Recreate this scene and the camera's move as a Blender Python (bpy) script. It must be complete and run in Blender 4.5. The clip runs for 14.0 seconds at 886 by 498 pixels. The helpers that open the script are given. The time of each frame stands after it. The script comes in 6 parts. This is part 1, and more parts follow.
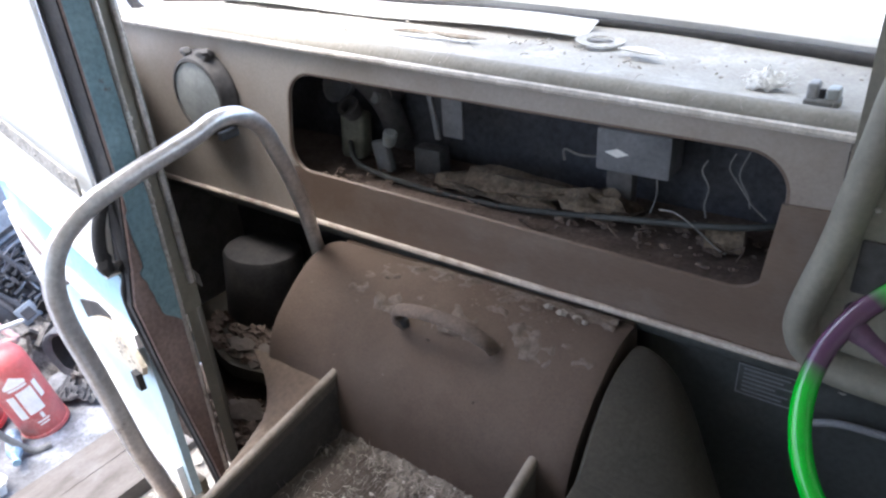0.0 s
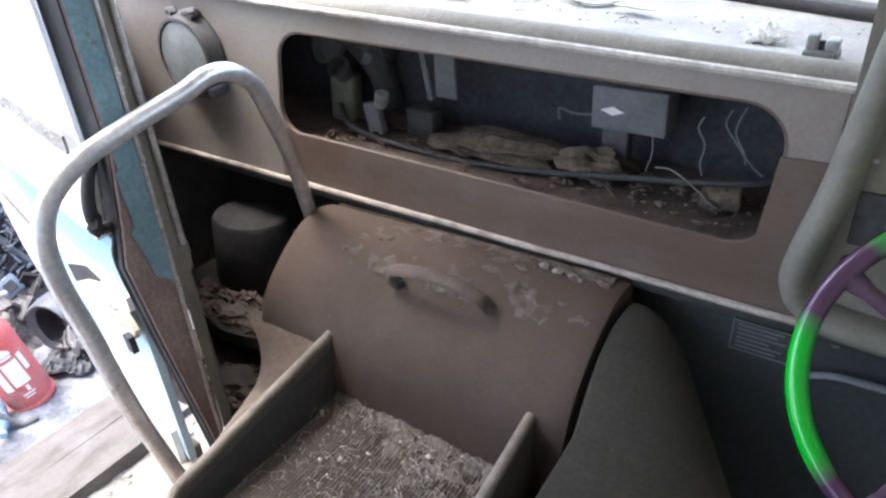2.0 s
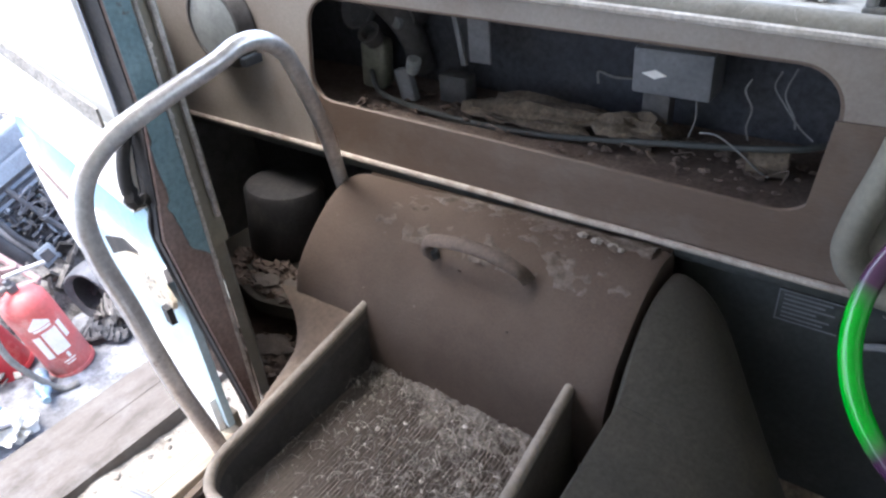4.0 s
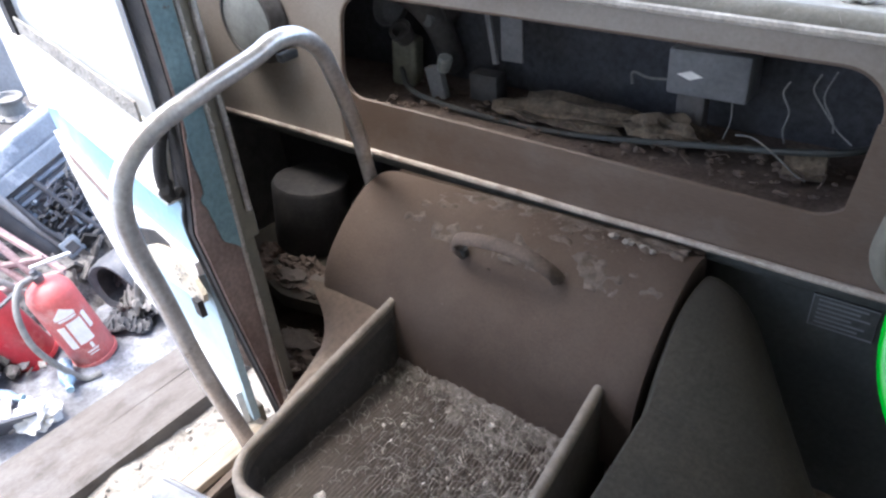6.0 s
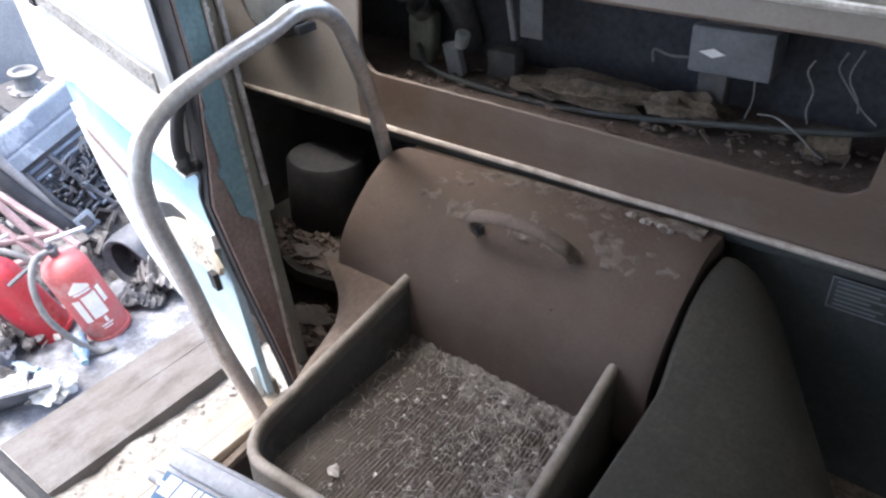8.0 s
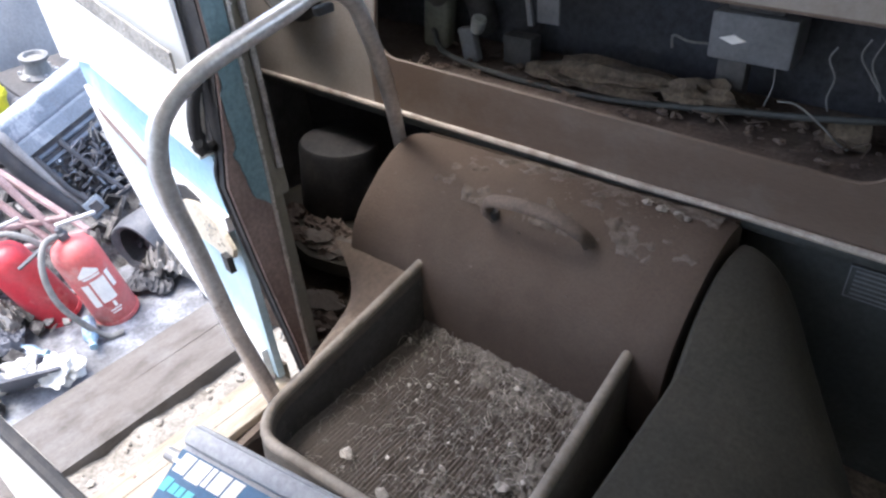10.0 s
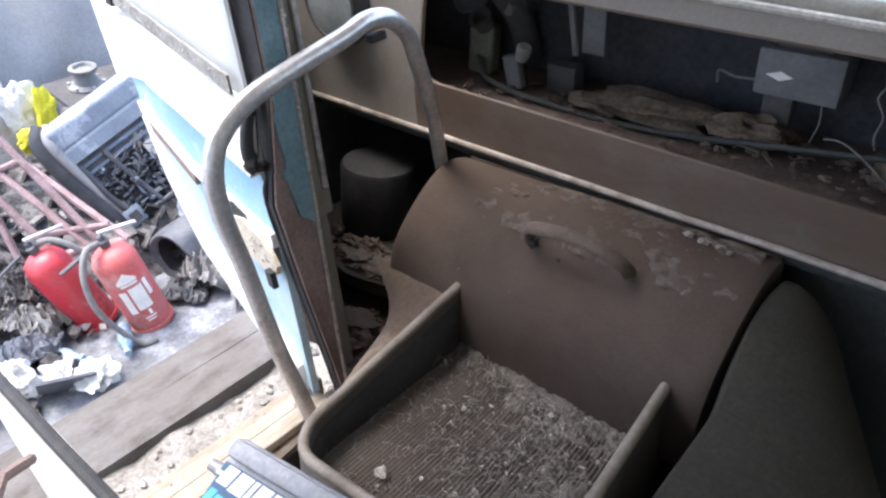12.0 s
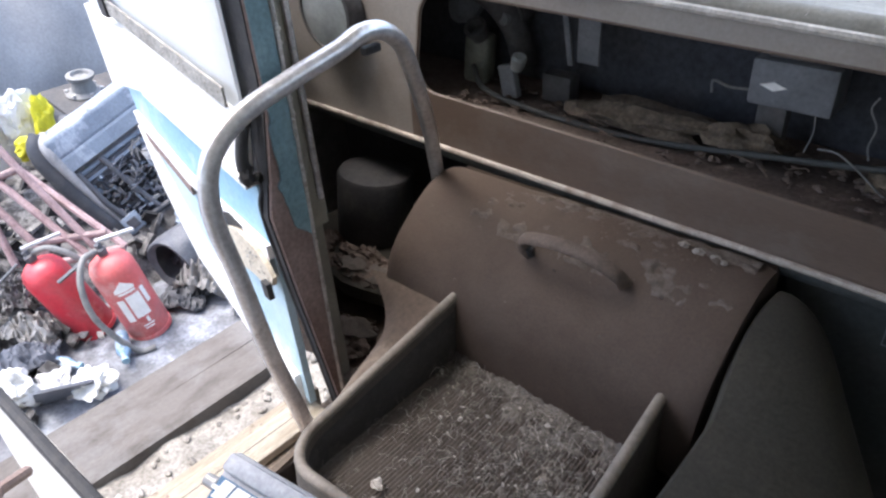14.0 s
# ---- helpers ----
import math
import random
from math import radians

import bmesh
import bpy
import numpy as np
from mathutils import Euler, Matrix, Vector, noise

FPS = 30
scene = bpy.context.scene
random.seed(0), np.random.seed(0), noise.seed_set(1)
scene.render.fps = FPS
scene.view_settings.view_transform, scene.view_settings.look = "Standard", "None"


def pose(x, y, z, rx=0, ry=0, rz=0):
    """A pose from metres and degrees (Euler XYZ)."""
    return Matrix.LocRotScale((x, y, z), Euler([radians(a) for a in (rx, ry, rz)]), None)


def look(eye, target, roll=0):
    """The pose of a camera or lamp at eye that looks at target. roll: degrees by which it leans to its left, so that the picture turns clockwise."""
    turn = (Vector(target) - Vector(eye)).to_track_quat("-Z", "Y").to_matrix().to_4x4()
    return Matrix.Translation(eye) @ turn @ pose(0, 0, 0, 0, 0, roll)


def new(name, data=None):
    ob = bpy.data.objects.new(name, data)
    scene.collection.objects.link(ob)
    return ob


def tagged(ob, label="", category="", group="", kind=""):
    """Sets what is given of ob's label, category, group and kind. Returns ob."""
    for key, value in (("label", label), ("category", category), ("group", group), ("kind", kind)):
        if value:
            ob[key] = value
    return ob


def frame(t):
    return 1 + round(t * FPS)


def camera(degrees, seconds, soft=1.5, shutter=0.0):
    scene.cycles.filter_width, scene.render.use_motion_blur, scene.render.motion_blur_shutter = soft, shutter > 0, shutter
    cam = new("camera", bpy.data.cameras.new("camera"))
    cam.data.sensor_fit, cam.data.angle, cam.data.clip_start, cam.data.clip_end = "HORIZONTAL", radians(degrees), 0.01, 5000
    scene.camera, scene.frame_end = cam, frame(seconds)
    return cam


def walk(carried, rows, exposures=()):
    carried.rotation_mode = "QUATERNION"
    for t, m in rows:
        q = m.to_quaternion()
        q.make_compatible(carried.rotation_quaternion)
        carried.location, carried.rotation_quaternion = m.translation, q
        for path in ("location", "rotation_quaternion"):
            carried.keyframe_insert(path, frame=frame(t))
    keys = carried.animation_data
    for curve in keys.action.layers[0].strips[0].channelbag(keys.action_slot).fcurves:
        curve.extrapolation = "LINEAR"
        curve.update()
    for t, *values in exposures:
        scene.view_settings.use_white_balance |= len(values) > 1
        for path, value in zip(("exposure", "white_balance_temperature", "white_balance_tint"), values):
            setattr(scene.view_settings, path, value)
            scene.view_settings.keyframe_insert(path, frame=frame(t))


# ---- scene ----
cam = camera(65.3, 14.0, soft=2.4)
PATH = [
    (0, (0.0507, 0.2629, 1.5599), (-1.0298, 1.6413, 0.5942), -4.36),
    (0.5, (0.0415, 0.2555, 1.5636), (-1.0196, 1.6685, 0.6270), -4.26),
    (1, (0.0468, 0.2567, 1.5586), (-1.0060, 1.6483, 0.5812), -4.42),
    (1.5, (0.0518, 0.2666, 1.5574), (-1.0020, 1.6493, 0.5687), -4.66),
    (2, (0.0370, 0.2429, 1.5328), (-0.9877, 1.6181, 0.5039), -3.99),
    (2.5, (0.0389, 0.2494, 1.5147), (-0.9751, 1.5952, 0.4375), -3.67),
    (5, (-0.0106, 0.2489, 1.5437), (-1.0964, 1.5134, 0.4383), -6.68),
    (5.5, (-0.0133, 0.2350, 1.5385), (-1.0990, 1.5061, 0.4406), -5.35),
    (6, (-0.0081, 0.2323, 1.5341), (-1.1014, 1.4879, 0.4259), -5.64),
    (6.5, (-0.0095, 0.2335, 1.5420), (-1.1028, 1.5062, 0.4534), -5.66),
    (7, (-0.0132, 0.2256, 1.5359), (-1.0994, 1.4984, 0.4404), -5.64),
    (7.5, (-0.0139, 0.2237, 1.5300), (-1.1094, 1.4529, 0.3947), -5.58),
    (10, (-0.0251, 0.2084, 1.5145), (-1.1288, 1.4014, 0.3489), -4.98),
    (10.5, (-0.0280, 0.2001, 1.5125), (-1.1450, 1.3859, 0.3523), -4.46),
    (11, (-0.0312, 0.1975, 1.5158), (-1.1505, 1.3884, 0.3629), -4.24),
    (11.5, (-0.0394, 0.1881, 1.5198), (-1.1987, 1.3332, 0.3602), -4.78),
    (12, (-0.0381, 0.1861, 1.5343), (-1.2152, 1.3542, 0.4162), -4.30),
    (12.5, (-0.0399, 0.1803, 1.5290), (-1.2192, 1.3400, 0.4046), -4.25),
    (13, (-0.0427, 0.1769, 1.5263), (-1.2202, 1.3388, 0.4022), -4.04),
    (13.5, (-0.0389, 0.1826, 1.5307), (-1.2194, 1.3481, 0.4136), -4.03),
    (14, (-0.0376, 0.1957, 1.5451), (-1.2162, 1.3701, 0.4351), -4.48),
]
walk(cam, [(t, look(eye, target, roll)) for t, eye, target, roll in PATH], [(0, 2.6, 6120, 10), (2.5, 2.86, 6120, 10), (5, 2.69, 6120, 10), (7.5, 2.64, 6120, 10), (10, 2.45, 6120, 10), (14, 2.24, 6120, 10)])

# ---- world, sun, exposure ----
world = bpy.data.worlds.new("world")
scene.world = world
world.use_nodes = True
wn = world.node_tree.nodes
sky = wn.new("ShaderNodeTexSky")
sky.sky_type = "NISHITA"
sky.sun_disc = False
sky.sun_elevation, sky.sun_rotation = radians(70), radians(240)
sky.air_density, sky.dust_density, sky.ozone_density = 0.8, 4.0, 0.8
wn["Background"].inputs["Strength"].default_value = 0.17
world.node_tree.links.new(sky.outputs["Color"], wn["Background"].inputs["Color"])
sun = new("sun", bpy.data.lights.new("sun", "SUN"))
sun.data.energy, sun.data.angle, sun.data.color = 0.6, radians(30), (1.0, 0.96, 0.9)
sun.matrix_basis = look((-1.58, -0.91, 5), (0, 0, 0))

# daylight that falls in through the upper windscreen
screen_light = new("windscreen_daylight", bpy.data.lights.new("windscreen_daylight", "AREA"))
screen_light.data.shape, screen_light.data.size, screen_light.data.size_y = "RECTANGLE", 2.3, 0.35
screen_light.data.energy, screen_light.data.color = 0.75, (1.0, 0.97, 0.9)
screen_light.matrix_basis = look((-0.5, 1.46, 1.62), (-0.5, 1.30, 1.25))


# ---- materials ----
def ramp_mix(nt, fac, a, b):
    mix = nt.nodes.new("ShaderNodeMix")
    mix.data_type = "RGBA"
    nt.links.new(fac, mix.inputs[0])
    for sock, v in ((mix.inputs[6], a), (mix.inputs[7], b)):
        if isinstance(v, tuple):
            sock.default_value = (*v, 1)
        else:
            nt.links.new(v, sock)
    return mix.outputs[2]


def noise_fac(nt, scale, lo, hi, detail=4.0, stretch=None, rough=0.6):
    tc = nt.nodes.new("ShaderNodeTexCoord")
    src = tc.outputs["Object"]
    if stretch:
        mp = nt.nodes.new("ShaderNodeMapping")
        mp.inputs["Scale"].default_value = stretch
        nt.links.new(src, mp.inputs["Vector"])
        src = mp.outputs["Vector"]
    tex = nt.nodes.new("ShaderNodeTexNoise")
    tex.inputs["Scale"].default_value, tex.inputs["Detail"].default_value = scale, detail
    tex.inputs["Roughness"].default_value = rough
    nt.links.new(src, tex.inputs["Vector"])
    mr = nt.nodes.new("ShaderNodeMapRange")
    mr.inputs["From Min"].default_value, mr.inputs["From Max"].default_value = lo, hi
    nt.links.new(tex.outputs["Fac"], mr.inputs["Value"])
    return mr.outputs["Result"], tex.outputs["Fac"]


def material(name, base, other, rough=0.8, metal=0.0, scale=6.0, fine=90.0, lo=0.42, hi=0.66, grain=0.35, bump=0.15,
             bump_scale=None, third=None, third_scale=2.5, third_lo=0.55, third_hi=0.62, stretch=None, island=0.0, spread=0.0):
    """Two tones by a broad noise, darkened and lightened by a fine one; a third tone in patches; bump from the fine noise."""
    m = bpy.data.materials.new(name)
    m.use_nodes = True
    nt = m.node_tree
    b = nt.nodes["Principled BSDF"]
    fac, _ = noise_fac(nt, scale, lo, hi, stretch=stretch)
    col = ramp_mix(nt, fac, base, other)
    if third:
        f3, _ = noise_fac(nt, third_scale, third_lo, third_hi, detail=8.0, rough=0.7)
        col = ramp_mix(nt, f3, col, third)
    ff, raw = noise_fac(nt, fine, 0.3, 0.7, detail=3.0, stretch=stretch)
    hsv = nt.nodes.new("ShaderNodeHueSaturation")
    mr = nt.nodes.new("ShaderNodeMapRange")
    mr.inputs["To Min"].default_value, mr.inputs["To Max"].default_value = 1 - grain, 1 + grain
    nt.links.new(ff, mr.inputs["Value"])
    val = mr.outputs["Result"]
    if island or spread:
        src = nt.nodes.new("ShaderNodeNewGeometry").outputs["Random Per Island"] if island else nt.nodes.new("ShaderNodeObjectInfo").outputs["Random"]
        amt = island or spread
        m2 = nt.nodes.new("ShaderNodeMapRange")
        m2.inputs["To Min"].default_value, m2.inputs["To Max"].default_value = 1 - amt, 1 + amt
        nt.links.new(src, m2.inputs["Value"])
        mul = nt.nodes.new("ShaderNodeMath")
        mul.operation = "MULTIPLY"
        nt.links.new(val, mul.inputs[0])
        nt.links.new(m2.outputs["Result"], mul.inputs[1])
        val = mul.outputs[0]
    nt.links.new(val, hsv.inputs["Value"])
    nt.links.new(col, hsv.inputs["Color"])
    nt.links.new(hsv.outputs["Color"], b.inputs["Base Color"])
    b.inputs["Roughness"].default_value, b.inputs["Metallic"].default_value = rough, metal
    if bump:
        bn = nt.nodes.new("ShaderNodeBump")
        bn.inputs["Strength"].default_value, bn.inputs["Distance"].default_value = bump, 0.004
        if bump_scale:
            _, raw = noise_fac(nt, bump_scale, 0.3, 0.7)
        nt.links.new(raw, bn.inputs["Height"])
        nt.links.new(bn.outputs["Normal"], b.inputs["Normal"])
    return m


def glass_material(name, tint=(0.95, 0.97, 0.96), rough=0.05):
    m = bpy.data.materials.new(name)
    m.use_nodes = True
    b = m.node_tree.nodes["Principled BSDF"]
    b.inputs["Base Color"].default_value = (*tint, 1)
    b.inputs["Transmission Weight"].default_value, b.inputs["Roughness"].default_value, b.inputs["IOR"].default_value = 1, rough, 1.05
    return m


def milky_material(name):
    """Window glare as white colour: half the light is scattered back, half comes through."""
    m = material(name, (0.8, 0.8, 0.78), (0.72, 0.72, 0.69), rough=0.5, scale=5, fine=80, grain=0.06, bump=0.03)
    nt = m.node_tree
    mix = nt.nodes.new("ShaderNodeMixShader")
    mix.inputs["Fac"].default_value = 0.5
    tr = nt.nodes.new("ShaderNodeBsdfTranslucent")
    tr.inputs["Color"].default_value = (0.85, 0.87, 0.88, 1)
    nt.links.new(nt.nodes["Principled BSDF"].outputs["BSDF"], mix.inputs[1])
    nt.links.new(tr.outputs["BSDF"], mix.inputs[2])
    nt.links.new(mix.outputs["Shader"], nt.nodes["Material Output"].inputs["Surface"])
    return m


def wheel_paint(name, centre):
    """Green paint with worn purple stretches round the rim."""
    m = bpy.data.materials.new(name)
    m.use_nodes = True
    nt = m.node_tree
    b = nt.nodes["Principled BSDF"]
    tc = nt.nodes.new("ShaderNodeTexCoord")
    sep = nt.nodes.new("ShaderNodeSeparateXYZ")
    nt.links.new(tc.outputs["Object"], sep.inputs[0])
    d1 = nt.nodes.new("ShaderNodeVectorMath")
    d1.operation = "DISTANCE"
    nt.links.new(tc.outputs["Object"], d1.inputs[0])
    d1.inputs[1].default_value = centre[0]
    d2 = nt.nodes.new("ShaderNodeVectorMath")
    d2.operation = "DISTANCE"
    nt.links.new(tc.outputs["Object"], d2.inputs[0])
    d2.inputs[1].default_value = centre[1]
    mn = nt.nodes.new("ShaderNodeMath")
    mn.operation = "MINIMUM"
    nt.links.new(d1.outputs["Value"], mn.inputs[0])
    nt.links.new(d2.outputs["Value"], mn.inputs[1])
    mr = nt.nodes.new("ShaderNodeMapRange")
    mr.inputs["From Min"].default_value, mr.inputs["From Max"].default_value = 0.05, 0.085
    nt.links.new(mn.outputs[0], mr.inputs["Value"])
    col = ramp_mix(nt, mr.outputs["Result"], (0.075, 0.03, 0.07), (0.004, 0.42, 0.02))
    nt.links.new(col, b.inputs["Base Color"])
    b.inputs["Roughness"].default_value = 0.2
    b.inputs["Coat Weight"].default_value = 0.4
    return m


M = {}
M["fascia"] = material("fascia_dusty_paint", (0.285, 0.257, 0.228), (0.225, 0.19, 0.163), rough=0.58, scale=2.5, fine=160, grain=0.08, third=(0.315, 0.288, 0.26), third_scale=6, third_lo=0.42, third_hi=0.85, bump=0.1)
M["shelf"] = material("dusty_vinyl", (0.38, 0.365, 0.33), (0.3, 0.283, 0.25), rough=0.85, scale=7, fine=150, grain=0.14, bump=0.2, third=(0.46, 0.45, 0.42), third_scale=9)
M["bead"] = material("worn_bead", (0.4, 0.355, 0.305), (0.24, 0.198, 0.163), rough=0.55, metal=0.1, scale=25, fine=200, grain=0.25, bump=0.15)
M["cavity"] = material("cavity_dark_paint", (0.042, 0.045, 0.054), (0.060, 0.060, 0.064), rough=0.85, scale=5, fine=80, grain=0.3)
# Shelf tone darkened: the shade on the roll's front is in the colour.
M["roll"] = material("dusty_shaded_roll", (0.285, 0.272, 0.238), (0.215, 0.202, 0.172), rough=0.75, scale=9, fine=150, grain=0.14, bump=0.15)
M["bead_top"] = material("pale_bead", (0.56, 0.53, 0.48), (0.36, 0.33, 0.29), rough=0.5, metal=0.1, scale=25, fine=200, grain=0.25, bump=0.15)
M["cover"] = material("cover_brown_dust", (0.066, 0.045, 0.032), (0.049, 0.032, 0.022), rough=0.88, scale=4, fine=220, grain=0.12, third=(0.083, 0.062, 0.047), third_scale=6, third_lo=0.42, third_hi=0.85, bump=0.2)
M["handle"] = material("handle_dusty", (0.100, 0.073, 0.056), (0.066, 0.047, 0.035), rough=0.75, scale=20, fine=200, grain=0.25)
M["tray"] = material("tray_grey_rubber", (0.105, 0.092, 0.076), (0.070, 0.061, 0.050), rough=0.8, scale=10, fine=160, grain=0.22)
M["rim_worn"] = material("rim_worn_edge", (0.212, 0.183, 0.149), (0.136, 0.114, 0.089), rough=0.7, scale=14, fine=120, grain=0.15, bump=0.08)
M["flange"] = material("flange_rusty_tan", (0.078, 0.055, 0.039), (0.105, 0.078, 0.056), rough=0.9, scale=8, fine=90, grain=0.2, third=(0.18, 0.142, 0.106), third_scale=7, third_lo=0.52, third_hi=0.70)
M["mat"] = material("ribbed_mat", (0.077, 0.063, 0.052), (0.106, 0.090, 0.077), rough=0.9, scale=9, fine=140, grain=0.2, bump=0.05)
M["lining"] = material("shaded_rubber_lining", (0.050, 0.048, 0.046), (0.034, 0.032, 0.030), rough=0.75, scale=9, fine=120, grain=0.25, third=(0.076, 0.070, 0.062), third_scale=8)
M["cubby_dirt"] = material("cubby_dirt", (0.115, 0.087, 0.07), (0.075, 0.055, 0.045), rough=1.0, scale=18, fine=120, grain=0.3, bump=0.4)
M["crumb"] = material("plaster_crumb", (0.25, 0.225, 0.195), (0.17, 0.15, 0.128), rough=1.0, scale=60, fine=160, grain=0.2)
M["cotton"] = material("white_cotton", (0.86, 0.85, 0.82), (0.76, 0.75, 0.72), rough=1.0, scale=60, fine=200, grain=0.08)
M["floor_dirt"] = material("floor_dirt", (0.24, 0.195, 0.155), (0.14, 0.11, 0.085), rough=1.0, scale=25, fine=120, grain=0.35, bump=0.6)
M["fibre"] = material("pale_fibre", (0.374, 0.348, 0.315), (0.255, 0.234, 0.208), rough=1.0, scale=30, fine=200, grain=0.2, island=0.4)
M["fluff"] = material("fluff_debris", (0.200, 0.178, 0.155), (0.111, 0.096, 0.082), rough=1.0, scale=30, fine=260, grain=0.3, island=0.35)
M["cover_dust"] = material("cover_dust_clumps", (0.112, 0.092, 0.076), (0.078, 0.060, 0.046), rough=1.0, scale=30, fine=160, grain=0.25)
M["flake"] = material("pale_flakes", (0.45, 0.42, 0.38), (0.32, 0.29, 0.26), rough=0.95, scale=40, fine=160, grain=0.2, island=0.3)
M["grey_cover"] = material("grey_brown_cover", (0.028, 0.025, 0.018), (0.018, 0.016, 0.011), rough=0.92, scale=5, fine=150, grain=0.25, third=(0.046, 0.040, 0.029), third_scale=5, third_lo=0.45, third_hi=0.7, bump=0.15)
M["rim_grey"] = material("rim_dusty_grey", (0.205, 0.195, 0.158), (0.145, 0.138, 0.112), rough=0.65, scale=6, fine=120, grain=0.1, bump=0.06)
M["dark"] = material("dark_steel", (0.055, 0.054, 0.055), (0.085, 0.078, 0.072), rough=0.75, scale=6, fine=60, grain=0.3)
M["kick"] = material("kick_green_black", (0.03, 0.034, 0.033), (0.048, 0.05, 0.047), rough=0.65, scale=6, fine=90, grain=0.25)
M["steel"] = material("rail_steel", (0.68, 0.67, 0.66), (0.5, 0.48, 0.46), rough=0.32, metal=0.65, scale=9, fine=120, grain=0.16, third=(0.14, 0.09, 0.07), third_scale=22, third_lo=0.64, third_hi=0.72, bump=0.06)
M["post_blue"] = material("post_teal_paint", (0.155, 0.24, 0.265), (0.115, 0.19, 0.215), rough=0.5, scale=12, fine=120, grain=0.2, third=(0.11, 0.085, 0.08), third_scale=16, third_lo=0.62, third_hi=0.66)
M["post_rust"] = material("post_rusted_brown", (0.226, 0.166, 0.145), (0.163, 0.113, 0.098), rough=0.85, scale=10, fine=120, grain=0.25)
M["rubber"] = material("black_rubber", (0.018, 0.018, 0.019), (0.035, 0.032, 0.03), rough=0.75, scale=20, fine=120, grain=0.3)
M["chrome"] = material("strip_alloy", (0.55, 0.54, 0.52), (0.35, 0.33, 0.31), rough=0.35, metal=0.8, scale=30, fine=200, grain=0.25)
M["white_paint"] = material("old_white_paint", (0.78, 0.77, 0.74), (0.66, 0.64, 0.6), rough=0.6, scale=6, fine=90, grain=0.07, bump=0.05)
M["panel_white"] = material("stained_white_sheet", (0.62, 0.60, 0.55), (0.48, 0.45, 0.40), rough=0.65, scale=5, fine=90, grain=0.1, third=(0.25, 0.2, 0.16), third_scale=7, third_lo=0.58, third_hi=0.72, bump=0.08)
M["door_blue"] = material("door_pale_blue", (0.25, 0.43, 0.54), (0.33, 0.48, 0.56), rough=0.55, scale=6, fine=90, grain=0.1, third=(0.5, 0.57, 0.58), third_scale=5, third_lo=0.55, third_hi=0.7, bump=0.05)
M["grit"] = material("gritty_ledge", (0.30, 0.29, 0.265), (0.20, 0.19, 0.172), rough=0.95, scale=30, fine=160, grain=0.3, bump=0.5)
M["tan"] = material("tan_board", (0.5, 0.45, 0.36), (0.4, 0.34, 0.26), rough=0.85, scale=9, fine=120, grain=0.2)
M["wood_pale"] = material("pale_wood", (0.34, 0.305, 0.25), (0.245, 0.205, 0.155), rough=0.85, scale=5, fine=60, grain=0.25, stretch=(8, 0.7, 8), bump=0.3, third=(0.14, 0.11, 0.085), third_scale=16, third_lo=0.6, third_hi=0.7)
M["wood_grey"] = material("weathered_plank", (0.115, 0.103, 0.092), (0.07, 0.061, 0.053), rough=0.92, scale=4, fine=60, grain=0.12, stretch=(3, 0.8, 3), bump=0.25, third=(0.155, 0.148, 0.142), third_scale=3, third_lo=0.45, third_hi=0.7)
M["concrete"] = material("dusty_concrete", (0.165, 0.170, 0.184), (0.105, 0.107, 0.114), rough=0.95, scale=4, fine=60, grain=0.25, third=(0.42, 0.45, 0.50), third_scale=3, third_lo=0.42, third_hi=0.66, bump=0.3)
M["sand"] = material("sandy_rubble", (0.28, 0.262, 0.23), (0.19, 0.173, 0.148), rough=1.0, scale=10, fine=70, grain=0.35, bump=0.7, island=0.3)
M["red"] = material("extinguisher_red", (0.52, 0.032, 0.048), (0.45, 0.07, 0.08), rough=0.42, scale=7, fine=60, grain=0.1, third=(0.6, 0.27, 0.24), third_scale=6, third_lo=0.56, third_hi=0.72, bump=0.04)
M["red_faded"] = material("extinguisher_faded_red", (0.56, 0.105, 0.10), (0.50, 0.155, 0.145), rough=0.5, scale=7, fine=60, grain=0.1, third=(0.62, 0.38, 0.34), third_scale=6, third_lo=0.52, third_hi=0.72, bump=0.04)
M["label"] = material("white_label", (0.86, 0.85, 0.82), (0.76, 0.75, 0.72), rough=0.55, scale=20, fine=120, grain=0.06, bump=0)
M["hose"] = material("grey_hose", (0.2, 0.2, 0.19), (0.14, 0.14, 0.135), rough=0.6, scale=20, fine=150, grain=0.2)
M["plastic_blue"] = material("blue_grey_plastic", (0.20, 0.24, 0.285), (0.135, 0.165, 0.205), rough=0.42, scale=5, fine=100, grain=0.15, third=(0.32, 0.36, 0.41), third_scale=6)
M["plastic_dark"] = material("dark_plastic", (0.05, 0.054, 0.062), (0.085, 0.086, 0.09), rough=0.5, scale=8, fine=120, grain=0.25, spread=0.4)
M["plastic_grey"] = material("pale_grey_plastic", (0.36, 0.36, 0.355), (0.25, 0.25, 0.25), rough=0.5, scale=8, fine=120, grain=0.15, spread=0.35)
M["pink_iron"] = material("rusty_pink_iron", (0.3, 0.215, 0.21), (0.2, 0.13, 0.125), rough=0.6, scale=12, fine=90, grain=0.25, spread=0.25)
M["cloth_white"] = material("white_sack", (0.66, 0.66, 0.63), (0.52, 0.52, 0.50), rough=0.8, scale=8, fine=90, grain=0.1)
M["cloth_yellow"] = material("yellow_plastic", (0.72, 0.66, 0.03), (0.6, 0.52, 0.03), rough=0.55, scale=8, fine=90, grain=0.1)
M["tarp"] = material("grey_tarpaulin", (0.335, 0.33, 0.32), (0.26, 0.257, 0.25), rough=0.75, scale=2.5, fine=60, grain=0.12, bump=0.3, bump_scale=6)
